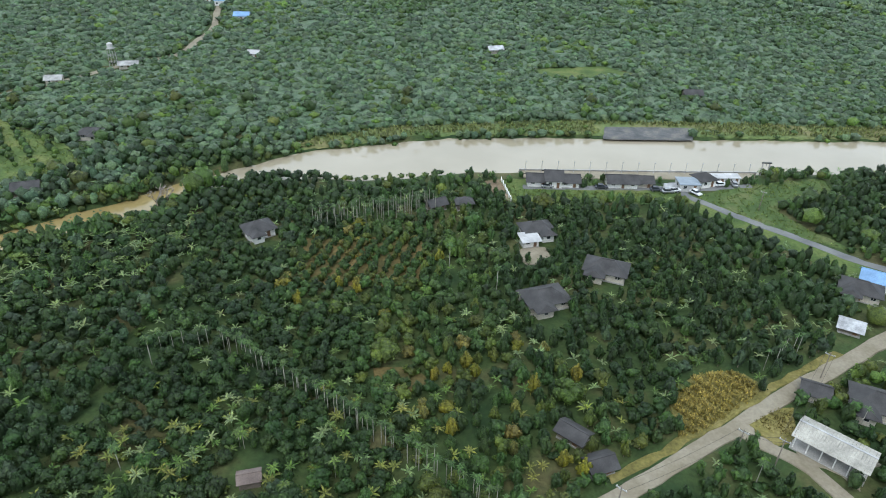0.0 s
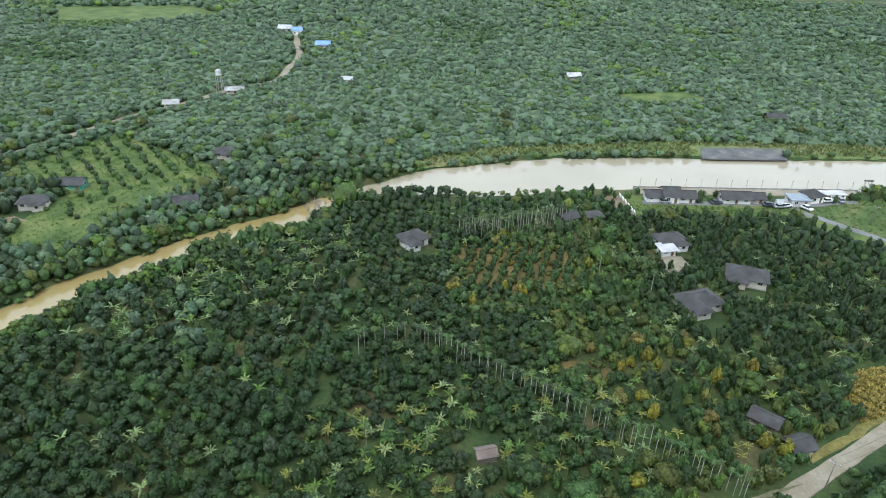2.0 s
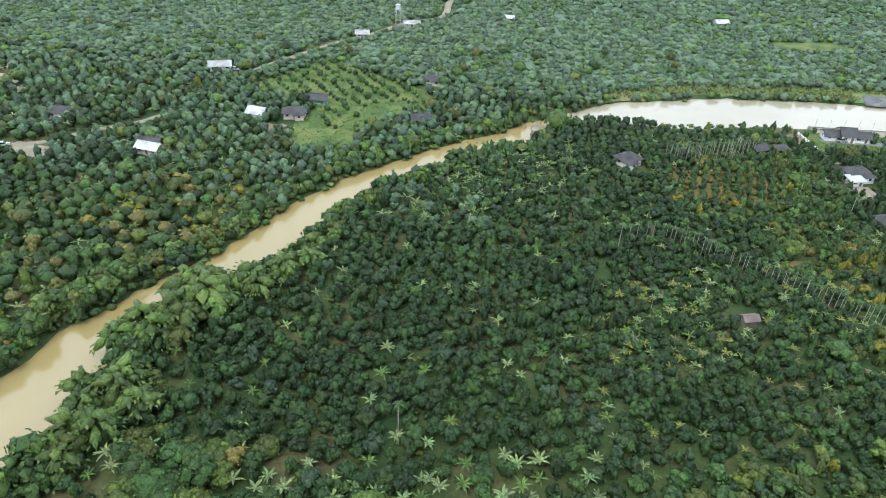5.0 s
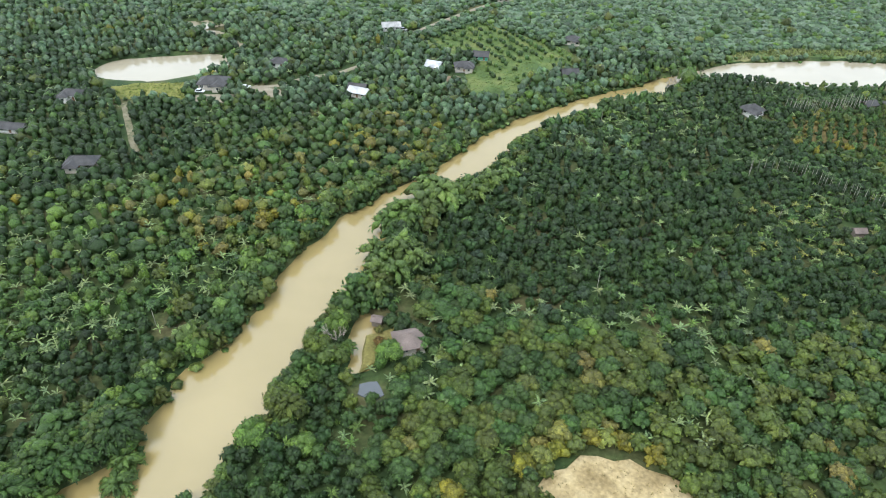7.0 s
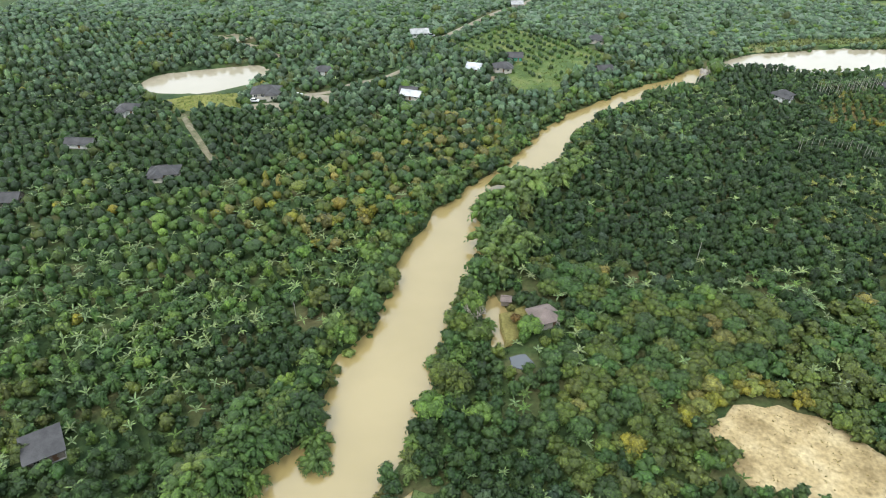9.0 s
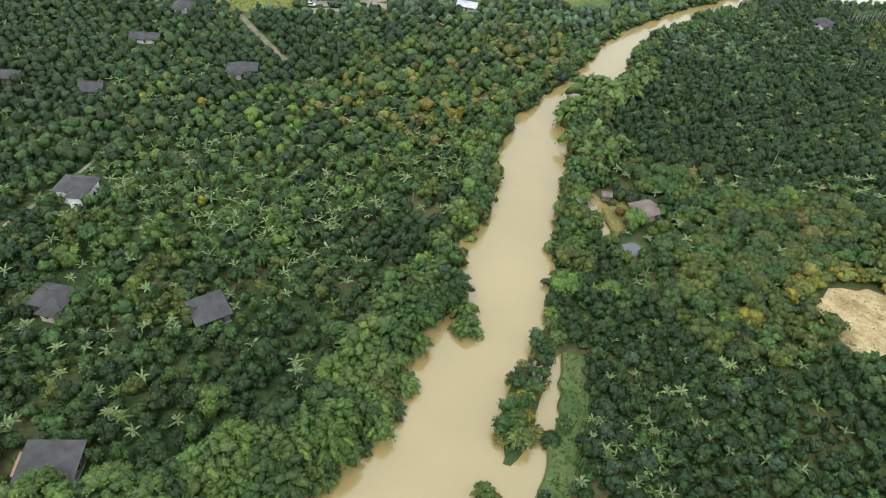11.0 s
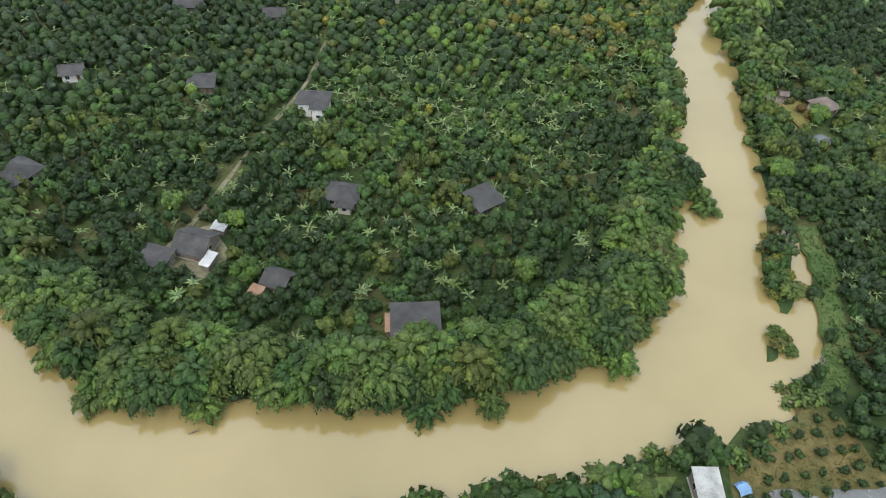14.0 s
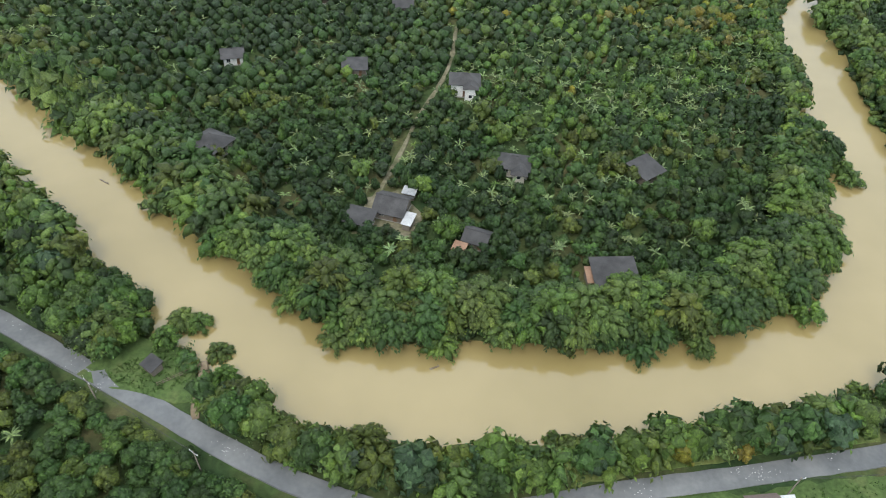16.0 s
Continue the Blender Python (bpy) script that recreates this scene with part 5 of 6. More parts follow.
STEEL = tiles("galvanised_steel", (0.4, 0.41, 0.42), 0.4, 0.7)
POLE_CONCRETE = tiles("pole_concrete", (0.33, 0.32, 0.3), 0.85)
BLACK = tiles("dark_fittings", (0.03, 0.03, 0.03), 0.6)


def box(bm, x0, x1, y0, y1, z0, z1):
    v = [bm.verts.new((x, y, z)) for z in (z0, z1) for x, y in ((x0, y0), (x1, y0), (x1, y1), (x0, y1))]
    for f in ((0, 3, 2, 1), (4, 5, 6, 7), (0, 1, 5, 4), (1, 2, 6, 5), (2, 3, 7, 6), (3, 0, 4, 7)):
        bm.faces.new([v[i] for i in f])


def block(name, dims, mat, parent, label="", bevel=0.0):
    bm = bmesh.new()
    box(bm, *dims)
    if bevel:
        bmesh.ops.bevel(bm, geom=bm.edges[:], offset=bevel, segments=1, affect="EDGES")
    return part(name, bm, mat, parent, label)


def slab_from(bm, ring, thick):
    """A roof plane with a thickness, from its corners."""
    top = [bm.verts.new(p) for p in ring]
    low = [bm.verts.new((p[0], p[1], p[2] - thick)) for p in ring]
    bm.faces.new(top)
    bm.faces.new(low[::-1])
    for i in range(len(ring)):
        j = (i + 1) % len(ring)
        bm.faces.new((top[j], top[i], low[i], low[j]))


def house(x, y, w, d, turn, h, roof, cover, wall, name="house", label=None):
    words = {"slate": "dark grey tiled", "brown": "brown tiled", "bright": "white sheet-metal", "dull": "stained whitish sheet-metal", "pale": "pale grey", "blue": "blue sheet-metal", "canopy": "blue-grey sheet-metal", "rust": "rusty sheet-metal"}[cover]
    plain = {"white": "white rendered", "cream": "cream rendered", "wood": "weathered wooden", "grey": "grey rendered", "green": "green boarded"}[wall]
    storeys = 2 if h > 4.5 else 1
    kind = {"hip": "hipped", "gable": "gabled", "shed": "single-pitch", "flat": "flat"}[roof]
    label = label or f"{'two-storey ' if storeys == 2 else ''}{plain} house with a {words} {kind} roof"
    t = tagged(new(name), label, "house" if w > 4 else "hut", "village houses")
    t.matrix_basis = pose(x, y, 0, 0, 0, turn)
    a, b, o = w / 2, d / 2, 0.75 if w > 4 else 0.35
    if w > 3.8:
        block("plinth", (-a - 0.15, a + 0.15, -b - 0.15, b + 0.15, -0.4, 0.32), POLE_CONCRETE, t)
    z0 = 0.32 if w > 3.8 else 0.0
    top = z0 + h
    bm = bmesh.new()
    box(bm, -a, a, -b, b, z0 - 0.3, top)
    if roof == "gable":
        rise = d * 0.28
        for s in (-a + 0.02, a - 0.02):
            v = [bm.verts.new(q) for q in ((s, -b, top - 0.01), (s, b, top - 0.01), (s, 0, top + rise - 0.15))]
            bm.faces.new(v)
    part("wall", bm, WALLS[wall], t)
    bm, ov = bmesh.new(), top + 0.05
    if roof == "hip":
        rise, ridge = (b + o) * 0.52, max(a - b, 0.3)
        e = ((-a - o, -b - o, ov), (a + o, -b - o, ov), (a + o, b + o, ov), (-a - o, b + o, ov))
        r0, r1 = (-ridge, 0, ov + rise), (ridge, 0, ov + rise)
        for ring in ((e[0], e[1], r1, r0), (e[1], e[2], r1), (e[2], e[3], r0, r1), (e[3], e[0], r0)):
            slab_from(bm, ring, 0.12)
    elif roof == "gable":
        rise = d * 0.28
        k = rise / b
        for s in (-1, 1):
            ring = [(-a - o, s * (b + o), ov - k * o), (a + o, s * (b + o), ov - k * o), (a + o, 0, ov + rise), (-a - o, 0, ov + rise)]
            slab_from(bm, ring if s < 0 else ring[::-1], 0.1)
    elif roof == "shed":
        slab_from(bm, [(-a - o, -b - o, ov), (a + o, -b - o, ov), (a + o, b + o, ov + d * 0.2), (-a - o, b + o, ov + d * 0.2)], 0.12)
    else:
        slab_from(bm, [(-a - 0.3, -b - 0.3, ov + 0.15), (a + 0.3, -b - 0.3, ov + 0.15), (a + 0.3, b + 0.3, ov + 0.2), (-a - 0.3, b + 0.3, ov + 0.2)], 0.25)
    bmesh.ops.recalc_face_normals(bm, faces=bm.faces)
    cov = part("roof", bm, ROOFS[cover], t, f"{words} {kind} roof")
    if roof == "hip":
        bm = bmesh.new()
        box(bm, -ridge - 0.1, ridge + 0.1, -0.14, 0.14, ov + rise - 0.06, ov + rise + 0.09)
        part("ridge_cap", bm, ROOFS[cover], cov)
        if w > 7 and storeys == 1 and abs(w - d) > 0.5:
            side = 1 if int(x * 3 + y) % 2 else -1
            wx, ww, wd = side * a * 0.45, w * 0.2, d * 0.34
            wing = block("wing_wall", (wx - ww, wx + ww, -b - wd, -b + 0.1, z0 - 0.2, top - 0.15), WALLS[wall], t)
            bm = bmesh.new()
            e = ((wx - ww - o, -b - wd - o, ov - 0.1), (wx + ww + o, -b - wd - o, ov - 0.1), (wx + ww + o, 0.2, ov - 0.1), (wx - ww - o, 0.2, ov - 0.1))
            rr = min((ww + o) * 0.5, rise - 0.2)
            f, k = (wx, -b - wd + 0.3, ov - 0.1 + rr), (wx, 0.2, ov - 0.1 + rr)
            for ring in ((e[0], e[1], f), (e[1], e[2], k, f), (e[3], e[0], f, k)):
                slab_from(bm, ring, 0.1)
            bmesh.ops.recalc_face_normals(bm, faces=bm.faces)
            part("wing_roof", bm, ROOFS[cover], t)
            pane_y = -b - wd
            win = block("window", (wx - 0.55, wx + 0.55, pane_y - 0.05, pane_y + 0.05, z0 + 0.9, z0 + 1.9), FRAME_WHITE, t)
            block("pane", (wx - 0.47, wx + 0.47, pane_y - 0.06, pane_y + 0.06, z0 + 0.97, z0 + 1.83), GLASS, win)
    elif roof == "gable":
        bm = bmesh.new()
        box(bm, -a - o, a + o, -0.16, 0.16, ov + rise - 0.06, ov + rise + 0.06)
        part("ridge_cap", bm, ROOFS[cover], cov)
    if w > 3.8:
        for s in range(storeys):
            z = z0 + 0.95 + s * 2.4
            tall = min(1.15, top - z - 0.3)
            n = max(2, int(w / 2.6))
            for side in (-1, 1):
                for i in range(n):
                    cx = -a + (i + 0.5) * w / n
                    if s == 0 and side == -1 and i == n // 2:
                        door = block("door", (cx - 0.45, cx + 0.45, side * b - 0.04, side * b + 0.04, z0, z0 + min(2.05, h - 0.2)), DOOR_WOOD, t)
                        block("door_handle", (cx + 0.3, cx + 0.36, side * b - 0.09, side * b - 0.045, z0 + 0.98, z0 + 1.1), STEEL, door)
                        continue
                    if tall < 0.45:
                        continue
                    win = block("window", (cx - 0.6, cx + 0.6, side * b - 0.05, side * b + 0.05, z, z + tall), FRAME_WHITE, t)
                    for q in (-0.29, 0.29):
                        block("pane", (cx + q - 0.25, cx + q + 0.25, side * b - 0.06, side * b + 0.06, z + 0.07, z + tall - 0.07), GLASS, win)
            for side in (-1, 1) if tall >= 0.45 else ():
                win = block("window", (side * a - 0.05, side * a + 0.05, -0.6, 0.6, z, z + tall), FRAME_WHITE, t)
                block("pane", (side * a - 0.06, side * a + 0.06, -0.52, 0.52, z + 0.07, z + tall - 0.07), GLASS, win)
    return t


for row in HOUSES:
    house(*row, name="house" if row[2] > 4.2 else "hut")


# ---- the open shed, poles and other single things ----
def beam(bm, a, b, r, sides=6):
    """A round bar from a to b."""
    a, b = Vector(a), Vector(b)
    turn = (b - a).to_track_quat("Z", "Y").to_matrix().to_4x4()
    m = Matrix.Translation((a + b) / 2) @ turn
    bmesh.ops.create_cone(bm, cap_ends=True, segments=sides, radius1=r, radius2=r, depth=(b - a).length, matrix=m)


def bar(name, a, b, r, mat, parent, label="", sides=6):
    bm = bmesh.new()
    beam(bm, a, b, r, sides)
    return part(name, bm, mat, parent, label)


def open_shed(x, y, w, d, turn):
    t = tagged(new("open_shed"), "long open shed with a stained white sheet roof on posts", "shed")
    t.matrix_basis = pose(x, y, 0.25, 0, 0, turn)
    a, b, h = w / 2, d / 2, 2.9
    block("floor_slab", (-a + 0.3, a - 0.3, -b + 0.3, b - 0.3, -0.4, 0.05), POLE_CONCRETE, t)
    for s in (-1, 1):
        for i in range(6):
            px = -a + 0.8 + i * (w - 1.6) / 5
            block("post", (px - 0.1, px + 0.1, s * (b - 0.7) - 0.1, s * (b - 0.7) + 0.1, 0.05, h), FRAME_WHITE, t)
        block("wall_plate", (-a + 0.4, a - 0.4, s * (b - 0.7) - 0.08, s * (b - 0.7) + 0.08, h, h + 0.18), DOOR_WOOD, t)
    n = 24
    for s in (-1, 1):
        for i in range(n):
            bm = bmesh.new()
            x0, x1 = -a + i * w / n, -a + (i + 1) * w / n - 0.03
            lift = 0.02 * (i % 2)
            slab_from(bm, [(x0, s * b, h + 0.1 + lift), (x1, s * b, h + 0.1 + lift), (x1, 0, h + 1.5 + lift), (x0, 0, h + 1.5 + lift)][::s], 0.05)
            bmesh.ops.recalc_face_normals(bm, faces=bm.faces)
            part("roof_sheet", bm, ROOFS["shed"], t)
    block("ridge_cap", (-a, a, -0.2, 0.2, h + 1.46, h + 1.56), ROOFS["pale"], t)
    block("back_wall", (-a + 0.5, a - 0.5, b - 0.66, b - 0.54, 0.05, 2.0), WALLS["grey"], t)
    return t


ROOFS["shed"] = tiles("stained_sheet", (0.35, 0.335, 0.29), 0.55, 0, 0.35)
open_shed(*SHED)


def utility_pole(x, y, turn, tall=7.6):
    t = tagged(new("utility_pole"), "weathered grey utility pole with a steel crossarm", "utility pole", "utility poles")
    t.matrix_basis = pose(x, y, -0.4, 0, 0, turn)
    bm = bmesh.new()
    bmesh.ops.create_cone(bm, cap_ends=True, segments=8, radius1=0.14, radius2=0.09, depth=tall, matrix=Matrix.Translation((0, 0, tall / 2)))
    part("pole", bm, WALLS["wood"], t)
    arm = block("crossarm", (-1.0, 1.0, -0.06, 0.06, tall - 0.7, tall - 0.56), STEEL, t)
    for q in (-0.85, 0, 0.85):
        bar("insulator", (q, 0, tall - 0.56), (q, 0, tall - 0.3), 0.06, WALLS["white"], arm)
    bar("brace", (-0.6, 0.05, tall - 0.66), (0, 0.1, tall - 1.4), 0.025, STEEL, t)
    return t


POLES = [(-381, -89.5, -35), (-358.5, -100.9, -28), (-261.7, -96.5, 15), (-227.8, -90.7, 12), (-405, -79, -30), (40.7, 136.2, -40), (47.3, 134.3, -40), (15.8, 123.0, -40), (67.3, 158.6, -40), (85.1, 236.6, -40), (113.3, 201.4, -20)]
for q in POLES:
    utility_pole(*q)


def wire(points, sag=0.8):
    """A hanging cable from pole to pole."""
    c = bpy.data.curves.new("cable", "CURVE")
    c.dimensions, c.bevel_depth, c.bevel_resolution = "3D", 0.025, 1
    s = c.splines.new("POLY")
    out = []
    for a, b in zip(points, points[1:]):
        for i in range(10):
            t = i / 10
            q = Vector(a).lerp(Vector(b), t)
            q.z -= 4 * sag * t * (1 - t)
            out.append(q)
    out.append(Vector(points[-1]))
    s.points.add(len(out) - 1)
    for p, q in zip(s.points, out):
        p.co = (*q, 1)
    c.materials.append(BLACK)
    return tagged(new("cable", c), "thin dark power cable hung between concrete poles", "cable", "power cables")


for q in (-0.85, 0.85):
    wire([(x + q * math.cos(radians(r)), y + q * math.sin(radians(r)), 6.85) for x, y, r in (POLES[4], POLES[0], POLES[1])])
    wire([(x + q * math.cos(radians(r)), y + q * math.sin(radians(r)), 6.85) for x, y, r in (POLES[2], POLES[3])])
    wire([(x + q * math.cos(radians(r)), y + q * math.sin(radians(r)), 6.85) for x, y, r in (POLES[7], POLES[5], POLES[6], POLES[8])])


def water_tower(x, y):
    t = tagged(new("water_tower"), "small water tank on a tall steel frame", "water tower")
    t.matrix_basis = pose(x, y, -0.2)
    for sx in (-1, 1):
        for sy in (-1, 1):
            bar("leg", (sx * 1.5, sy * 1.5, 0), (sx * 1.1, sy * 1.1, 9), 0.12, POLE_CONCRETE, t)
    for k in (3, 6):
        for s in (-1, 1):
            bar("brace", (-1.35, s * 1.35, k), (1.35, s * 1.35, k), 0.07, POLE_CONCRETE, t)
            bar("brace", (s * 1.35, -1.35, k), (s * 1.35, 1.35, k), 0.07, POLE_CONCRETE, t)
    block("platform", (-1.6, 1.6, -1.6, 1.6, 9, 9.2), POLE_CONCRETE, t)
    bar("tank", (0, 0, 9.2), (0, 0, 11.4), 1.35, WALLS["grey"], t, "", 16)
    bm = bmesh.new()
    bmesh.ops.create_cone(bm, cap_ends=True, segments=16, radius1=1.45, radius2=0.1, depth=0.6, matrix=Matrix.Translation((0, 0, 11.7)))
    part("lid", bm, ROOFS["pale"], t)


water_tower(-176, 372.0)


def gantry(x, y):
    t = tagged(new("gantry"), "tall steel hoist frame standing on the lake bank", "gantry")
    t.matrix_basis = pose(x, y, -0.6) @ Matrix.Scale(0.74, 4)
    for s in (-1.6, 1.6):
        for k in (-0.5, 0.5):
            bar("post", (s, k, 0), (s, k * 0.6, 7), 0.13, POLE_CONCRETE, t)
        bar("tie", (s, -0.45, 2.5), (s, 0.45, 2.5), 0.07, POLE_CONCRETE, t)
    block("crossbeam", (-2.3, 2.3, -0.35, 0.35, 6.9, 7.4), BLACK, t, "dark steel crossbeam")
    bar("hoist", (0, 0, 6.9), (0, 0, 5.6), 0.16, STEEL, t)


gantry(98, 264.5)


def bare_tree(x, y, tall, z, mat, label):
    """A leafless tree: a tapered trunk that forks again and again."""
    r = random.Random(int(x * 7 + y))
    t = tagged(new("bare_tree"), label, "tree")
    t.matrix_basis = pose(x, y, z)
    trunk = bmesh.new()
    twigs = []

    def grow(bm, a, way, length, radius, depth):
        b = a + way * length
        turn = (b - a).to_track_quat("Z", "Y").to_matrix().to_4x4()
        bmesh.ops.create_cone(bm, cap_ends=False, segments=5, radius1=radius, radius2=radius * 0.68, depth=length, matrix=Matrix.Translation((a + b) / 2) @ turn)
        if depth:
            for _ in range(3 if depth > 1 else 4):
                w = (way + Vector((r.uniform(-0.8, 0.8), r.uniform(-0.8, 0.8), r.uniform(-0.1, 0.5)))).normalized()
                twigs.append((b, w, length * r.uniform(0.6, 0.85), radius * 0.62, depth - 1))

    grow(trunk, Vector((0, 0, -0.4)), Vector((0.05, 0, 1)).normalized(), tall * 0.36, tall * 0.03, 4)
    part("trunk", trunk, mat, t)
    boughs = list(twigs)
    twigs.clear()
    for bough in boughs:
        bm = bmesh.new()
        stack = [bough]
        while stack:
            grow(bm, *stack.pop())
            stack += twigs
            twigs.clear()
        part("limb", bm, mat, t)


GREY_BARK = patchy("dead_bark", (0.2, 0.17, 0.15), (0.3, 0.26, 0.22), (0.4, 0.36, 0.31), 0.8, 6, 0.9, 0.4, 0.03)
for x, y, h, z, label in ((-100, 226.7, 8, 0, "leafless pale grey tree on the river bank"), (-97.2, 228.4, 6.5, 0, "leafless pale grey tree on the river bank"), (-186.8, 43.6, 7, 0, "thin dry tree beside the garden pool"),
                          (-201.6, -14.2, 5.5, -0.6, "dead brown tree standing in flood water"), (-200.1, -18.2, 5, -0.6, "dead brown tree standing in flood water"), (-203, -50, 4, -0.8, "dead brown tree standing in flood water")):
    bare_tree(x, y, h, z, GREY_BARK, label)


def drift_log(x, y, length, turn):
    bm = bmesh.new()
    bmesh.ops.create_cone(bm, cap_ends=True, segments=9, radius1=0.24, radius2=0.14, depth=length, matrix=pose(0, 0, 0, 0, 90, 0))
    for v in bm.verts:
        v.co.z += 0.1 * math.sin(v.co.x * 1.7)
        v.co.y += 0.15 * math.sin(v.co.x * 0.9)
    t = tagged(new("drift_log"), "dark waterlogged log drifting in the muddy river", "log", "drift logs")
    t.matrix_basis = pose(x, y, WATER_Z + 0.02, 0, 0, turn)
    part("stem", bm, BARK, t)
    bar("branch_stub", (0.3 * length, 0, 0), (0.42 * length, 0.35, 0.45), 0.07, BARK, t)


for q in ((-322, -75, 2.0, 20), (-408, -27, 3.0, -35), (-215, -64, 1.3, 60)):
    drift_log(*q)


def foam_float(x, y, turn):
    t = tagged(new("foam_float"), "weathered white foam float moored at the bank", "float")
    t.matrix_basis = pose(x, y, WATER_Z, 0, 0, turn)
    block("block", (-0.75, 0.75, -0.5, 0.5, -0.15, 0.55), WALLS["white"], t, "", 0.12)
    block("strap", (-0.12, 0.12, -0.52, 0.52, -0.16, 0.57), BLACK, t)
    bar("mooring_post", (-1.0, 0.5, -1.2), (-1.0, 0.5, 1.3), 0.07, BARK, t)


foam_float(-218.6, 23.6, 25)


def tarpaulin_stack(x, y, turn):
    t = tagged(new("tarpaulin_stack"), "pile of crates under a bright blue tarpaulin", "tarpaulin")
    t.matrix_basis = pose(x, y, 0.15, 0, 0, turn)
    block("crate", (-0.8, 0.8, -0.6, 0.6, 0, 0.8), DOOR_WOOD, t)
    bm = bmesh.new()
    bmesh.ops.create_grid(bm, x_segments=10, y_segments=8, size=1.2)
    for v in bm.verts:
        v.co.z = 0.95 - 0.75 * max(0, abs(v.co.x) - 0.75) - 0.9 * max(0, abs(v.co.y) - 0.6) + 0.06 * math.sin(9 * v.co.x) * math.cos(7 * v.co.y)
    part("cover", bm, ROOFS["blue"], t, "crumpled blue plastic sheet")


tarpaulin_stack(-226, -78, 20)
tarpaulin_stack(-233, -83.2, 6)


def fence(x0, y0, x1, y1, n):
    t = tagged(new("fence"), "broken dark wooden fence beside the riverside hut", "fence")
    a, b = Vector((x0, y0, 0)), Vector((x1, y1, 0))
    for i in range(n):
        q = a.lerp(b, i / (n - 1))
        bar("post", (q.x, q.y, -0.3), (q.x + 0.05, q.y, 1.2), 0.07, BARK, t)
    for h in (0.5, 1.0):
        bar("rail", (a.x, a.y, h), (b.x, b.y, h), 0.045, BARK, t)


fence(-372, -85, -365.5, -80, 9)

# Pale worn spots and gravel left on the asphalt, too many to count.
bm = bmesh.new()
spot_rng = random.Random(5)
rows = ROAD_LINES["road_1"][0]
heaps = [rows[spot_rng.randrange(8, len(rows) - 14)] for _ in range(16)] + [(-382, -86, 0), (-386, -83.5, 0), (-286, -97.5, 0), (-268, -92.5, 0), (-264, -92, 0), (-251, -88.5, 0)]
for _ in range(230):
    x, y, hw = heaps[spot_rng.randrange(len(heaps))]
    x, y = x + spot_rng.gauss(0, 1.1), y + spot_rng.gauss(0, 0.8)
    r = spot_rng.uniform(0.04, 0.12)
    ring = [bm.verts.new((x + r * spot_rng.uniform(0.6, 1.5) * math.cos(k), y + r * spot_rng.uniform(0.5, 1.0) * math.sin(k), 0.262 + r * 0.1)) for k in (0, 1.05, 2.1, 3.14, 4.2, 5.2)]
    top = bm.verts.new((x, y, 0.27 + r * 0.35))
    for k in range(6):
        bm.faces.new((ring[k], ring[(k + 1) % 6], top))
tagged(part("road_gravel", bm, tiles("white_gravel", (0.55, 0.54, 0.52), 0.9), None), "scattered pale gravel and crumbs on the asphalt", "gravel", kind="stuff")


# ---- grass tufts that roughen lawns, verges and banks ----
def tufts(name, spots, height, colour, label):
    v, tints = [], []
    for x, y, z in spots:
        k = 4
        a = rng.uniform(0, 6.28, k)
        h = height * rng.uniform(0.6, 1.4, k)
        lean = rng.uniform(0.25, 0.9, k) * h
        base = np.array([x, y, z]) + np.c_[rng.normal(0, 0.25, (k, 2)), np.zeros(k)]
        way = np.c_[np.cos(a), np.sin(a), np.zeros(k)]
        side = np.c_[-np.sin(a), np.cos(a), np.zeros(k)] * (0.16 * height + 0.06)
        tip = base + way * lean[:, None] + np.c_[np.zeros((k, 2)), h]
        mid = base + way * lean[:, None] * 0.35 + np.c_[np.zeros((k, 2)), h * 0.65]
        v.append(np.stack([base - (0, 0, 0.2), mid + side, tip, mid - side], 1).reshape(-1, 3))
        tints.append(np.broadcast_to(np.array(colour) * rng.uniform(0.75, 1.3), (4 * k, 3)))
    v, tints = np.concatenate(v), np.concatenate(tints)
    me = mesh_of(name, v, np.arange(len(v)).reshape(-1, 4), LEAF_STUFF, tints)
    tagged(new(name, me), label, "grass", kind="stuff")


def scatter(corners, n, z):
    xs, ys = [c[0] for c in corners], [c[1] for c in corners]
    out = []
    while len(out) < n:
        x, y = rng.uniform(min(xs), max(xs)), rng.uniform(min(ys), max(ys))
        odd = False
        for (ax, ay), (bx, by) in zip(corners, [*corners[1:], corners[0]]):
            if (ay > y) != (by > y) and x < (bx - ax) * (y - ay) / ((by - ay) or 1e-9) + ax:
                odd = not odd
        if odd:
            out.append((x, y, z))
    return out


tall_rows = [(x, y, z) for x, y, z in scatter([(33.5, 149.5), (40, 158), (49.5, 160), (52.4, 156.3), (50.8, 152.4), (36.2, 142.2), (32, 140.6)], 1700, 0.25) if math.sin((x * 0.8 + y * 0.6) * 2.4) > -0.45]
tufts("tall_grass", tall_rows, 0.6, (0.33, 0.275, 0.085), "yellow rows of tall grass in the roadside field")
green = scatter(BANK_GRASS, 500, 0.1)
green += scatter([(-378.2, -79.4), (-369.2, -74.3), (-366.1, -83.3), (-372.2, -87.4), (-384.3, -83.5)], 350, 0.2) + scatter([(-309.7, -107.0), (-294.7, -103.0), (-261.7, -95.5), (-206, -84.5), (-205.9, -98.2), (-261.7, -112.8), (-309.7, -118.9)], 1500, 0.15)
tufts("lush_tufts", green, 0.25, (0.06, 0.118, 0.03), "soft green grass tufts on the river bank")
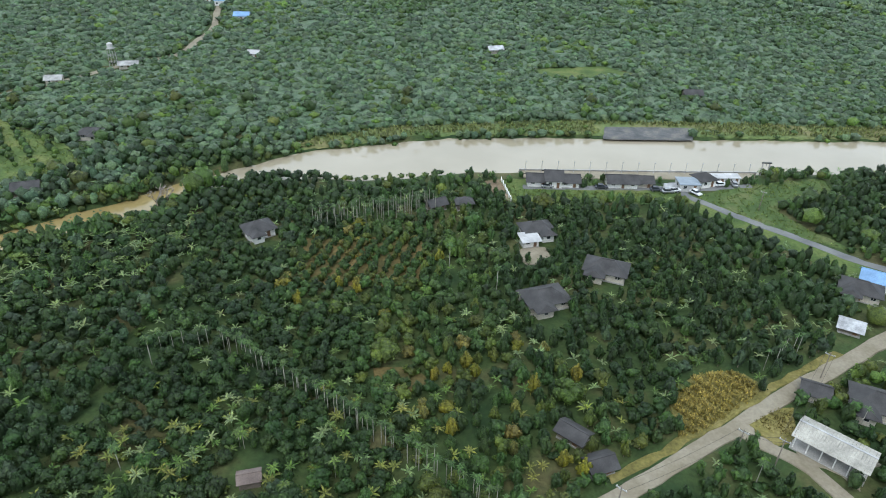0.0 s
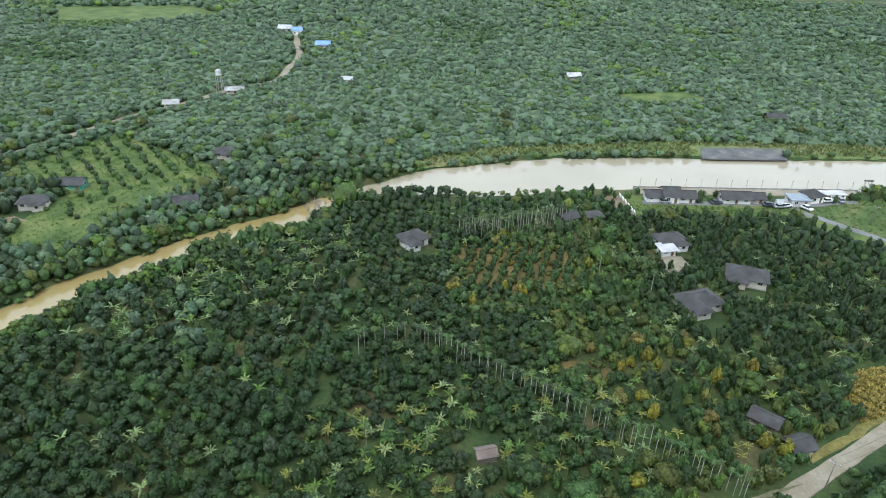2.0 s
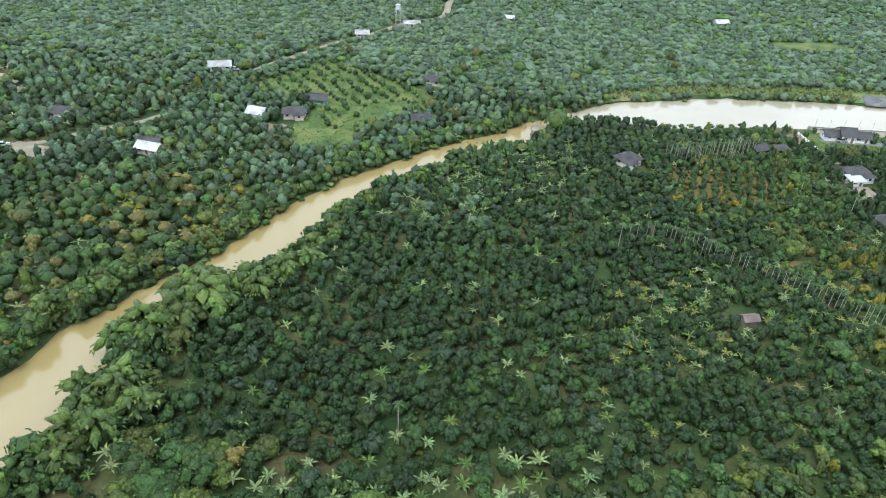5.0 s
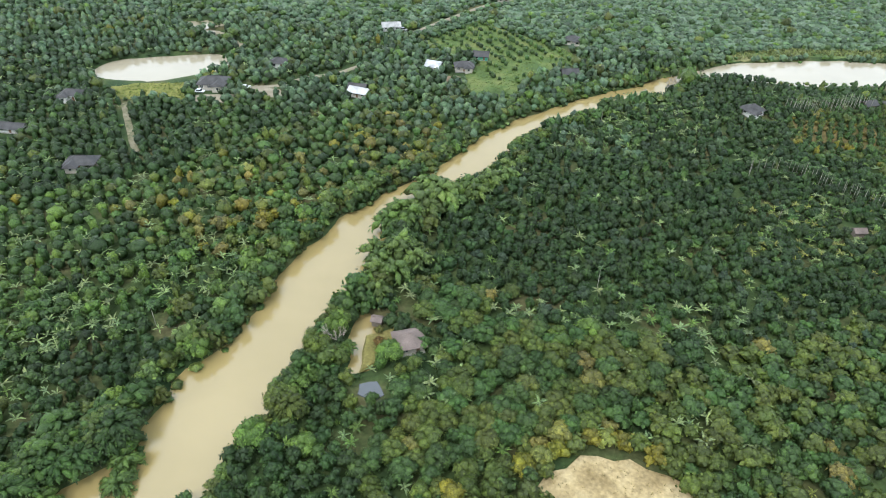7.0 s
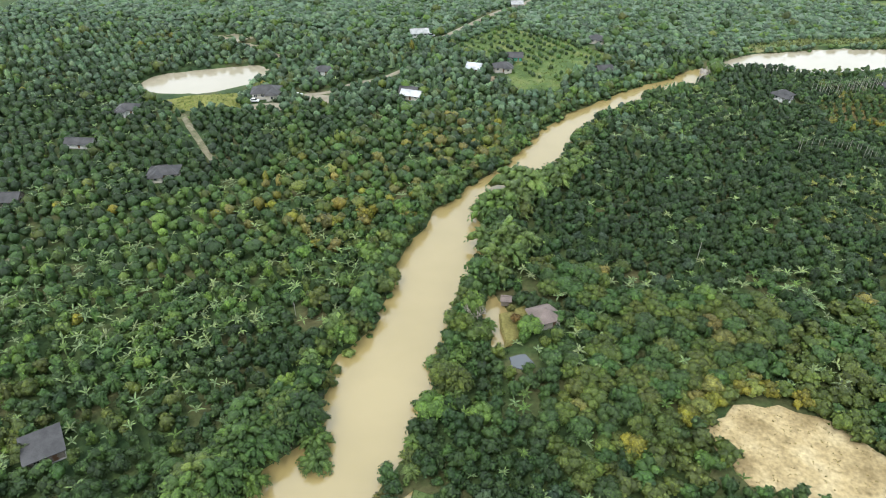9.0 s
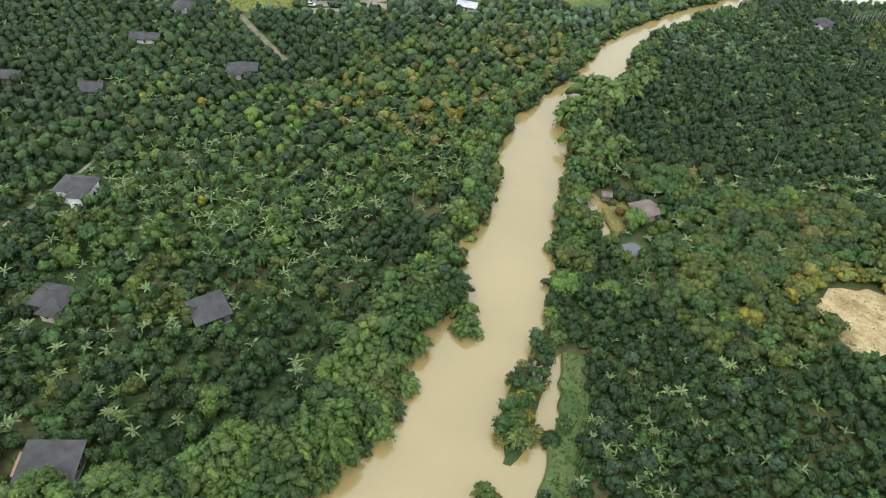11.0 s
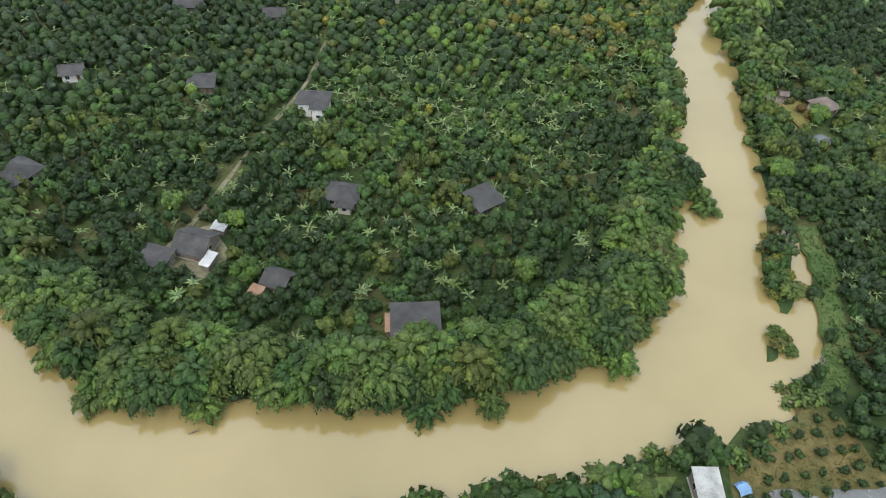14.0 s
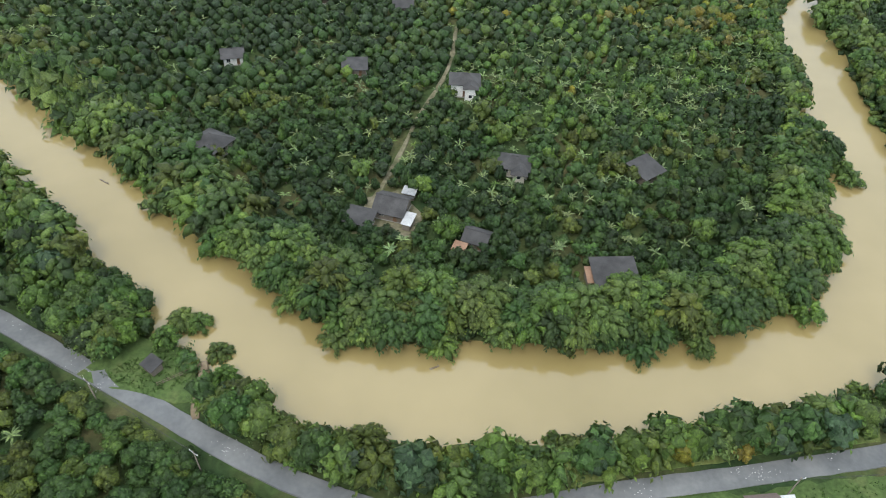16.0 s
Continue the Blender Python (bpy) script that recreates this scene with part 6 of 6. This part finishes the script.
meadow = scatter([(68, 246), (92, 256), (103, 259), (118, 262), (116, 250), (101, 246), (91, 236), (96, 224), (103, 212), (89, 222), (77, 234.5)], 500, 0.25) + scatter([(5.5, 252), (8.3, 237.3), (57.7, 241.6), (62.8, 246.8), (12, 247)], 500, 0.25)
meadow += scatter([(-334, 160), (-300, 167), (-308, 184), (-328, 178), (-337, 172)], 400, 0.25) + scatter([(-222, 258), (-198, 302), (-150, 272), (-136, 256), (-160, 230), (-163, 212), (-167, 199), (-187, 204), (-190, 226), (-184, 240)], 1500, 0.25)
tufts("meadow_tufts", meadow, 0.35, (0.14, 0.19, 0.05), "uneven meadow grass with yellowish patches")
reeds = scatter([(-73, 275), (-62.7, 287), (-33.7, 301), (35.6, 313.6), (106, 316), (260, 316), (260, 309), (166, 304.5), (100, 301.5), (33, 299), (0, 297), (-24, 293), (-53, 281)], 2600, 0.3)
tufts("bank_reeds", [q for q in reeds if not (47 < q[0] < 88 and q[1] < 310)], 0.9, (0.17, 0.2, 0.075), "low reeds and grass on the far bank")
dry = scatter([(-134.6, 16.0), (-125.5, 24.8), (-115.8, 26.2), (-104.8, 22.9), (-96.3, 14.2), (-90.9, 4.7), (-106.9, -1.5), (-127.4, 4.4)], 120, 0.25) + scatter([(-226.8, -74.4), (-222, -69.5), (-215, -65.5), (-207, -60.5), (-204, -62.5), (-200, -74), (-212, -78), (-226.8, -80.8)], 420, 0.22) + scatter([(46.5, 144.6), (53, 148.4), (57, 149), (54, 140.5)], 150, 0.25)
tufts("dry_tufts", dry, 0.22, (0.2, 0.17, 0.06), "sparse dry grass tufts on sandy soil")


# ---- quay wall, lamp posts and cars by the lake ----
def quay_wall():
    t = tagged(new("quay_wall"), "low pale concrete wall along the lake edge", "wall", kind="structure")
    for i in range(21):
        x0, y0 = 12 + i * 4.0, 262.3 + i * 0.155
        block("panel", (x0, x0 + 3.94, y0 + 0.08, y0 + 0.38, -1.6, 0.55), POLE_CONCRETE, t)
        block("cap", (x0, x0 + 3.94, y0, y0 + 0.46, 0.55, 0.65), POLE_CONCRETE, t)


def side_wall():
    t = tagged(new("boundary_wall"), "thin white boundary wall beside the bank", "wall", kind="structure")
    for i in range(6):
        x0, y0 = 5.3 + i * 0.4, 254.7 - i * 2.8
        block("panel", (x0 - 0.14, x0 + 0.14, y0 - 2.74, y0, -0.2, 1.1), WALLS["white"], t)


def lamp_post(x, y):
    t = tagged(new("lamp_post"), "slim grey lamp post on the concrete quay", "lamp post", "quay lamp posts")
    t.matrix_basis = pose(x, y, 0.25)
    bar("pole", (0, 0, 0), (0, 0, 3.6), 0.06, STEEL, t)
    bar("base", (0, 0, 0), (0, 0, 0.3), 0.14, STEEL, t)
    bar("lantern", (0, 0, 3.6), (0, 0, 4.0), 0.14, STEEL, t)


CAR_PAINT = {"white": tiles("white_car_paint", (0.7, 0.71, 0.72), 0.25, 0, 0.05), "silver": tiles("silver_car_paint", (0.4, 0.41, 0.42), 0.25, 0.5, 0.05), "dark": tiles("dark_car_paint", (0.05, 0.055, 0.065), 0.25, 0, 0.1)}


def car(x, y, turn, paint):
    t = tagged(new("car"), f"small {paint} car parked on the forecourt", "car", "parked cars")
    t.matrix_basis = pose(x, y, 0.3, 0, 0, turn)
    block("body", (-2.1, 2.1, -0.85, 0.85, 0.35, 0.95), CAR_PAINT[paint], t, "", 0.12)
    bm = bmesh.new()
    slab = [(-1.5, -0.78, 0.95), (1.0, -0.78, 0.95), (1.0, 0.78, 0.95), (-1.5, 0.78, 0.95)]
    roof_ring = [(-1.2, -0.66, 1.5), (0.45, -0.66, 1.5), (0.45, 0.66, 1.5), (-1.2, 0.66, 1.5)]
    lo, hi = [bm.verts.new(q) for q in slab], [bm.verts.new(q) for q in roof_ring]
    bm.faces.new(hi)
    for i in range(4):
        bm.faces.new((lo[i], lo[(i + 1) % 4], hi[(i + 1) % 4], hi[i]))
    part("glasshouse", bm, GLASS, t)
    block("roof", (-1.2, 0.45, -0.66, 0.66, 1.5, 1.56), CAR_PAINT[paint], t)
    for sx in (-1.3, 1.3):
        for sy in (-0.8, 0.8):
            wheel = bar("wheel", (sx, sy - 0.1, 0.32), (sx, sy + 0.1, 0.32), 0.32, BLACK, t, "", 12)
            bar("rim", (sx, sy - 0.11, 0.32), (sx, sy + 0.11, 0.32), 0.18, STEEL, wheel, "", 10)
    for sy in (-0.6, 0.6):
        block("headlight", (2.08, 2.13, sy - 0.16, sy + 0.16, 0.65, 0.8), WALLS["white"], t)


quay_wall()
side_wall()
for i in range(15):
    lamp_post(14 + i * 5.6, 261.3 + i * 0.2)
for q in ((62, 248.6, 15, "white"), (59.5, 247.6, 5, "silver"), (68.5, 247, -60, "white"), (56, 248.8, 0, "dark"), (79, 254, 10, "white"), (84, 254.8, 80, "silver"), (38, 249.4, 0, "dark"), (20, 249, 0, "silver"),
          (-280, 184.5, 30, "white"), (-297, 175.5, 10, "white"), (-234, 277, 0, "silver")):
    car(*q)
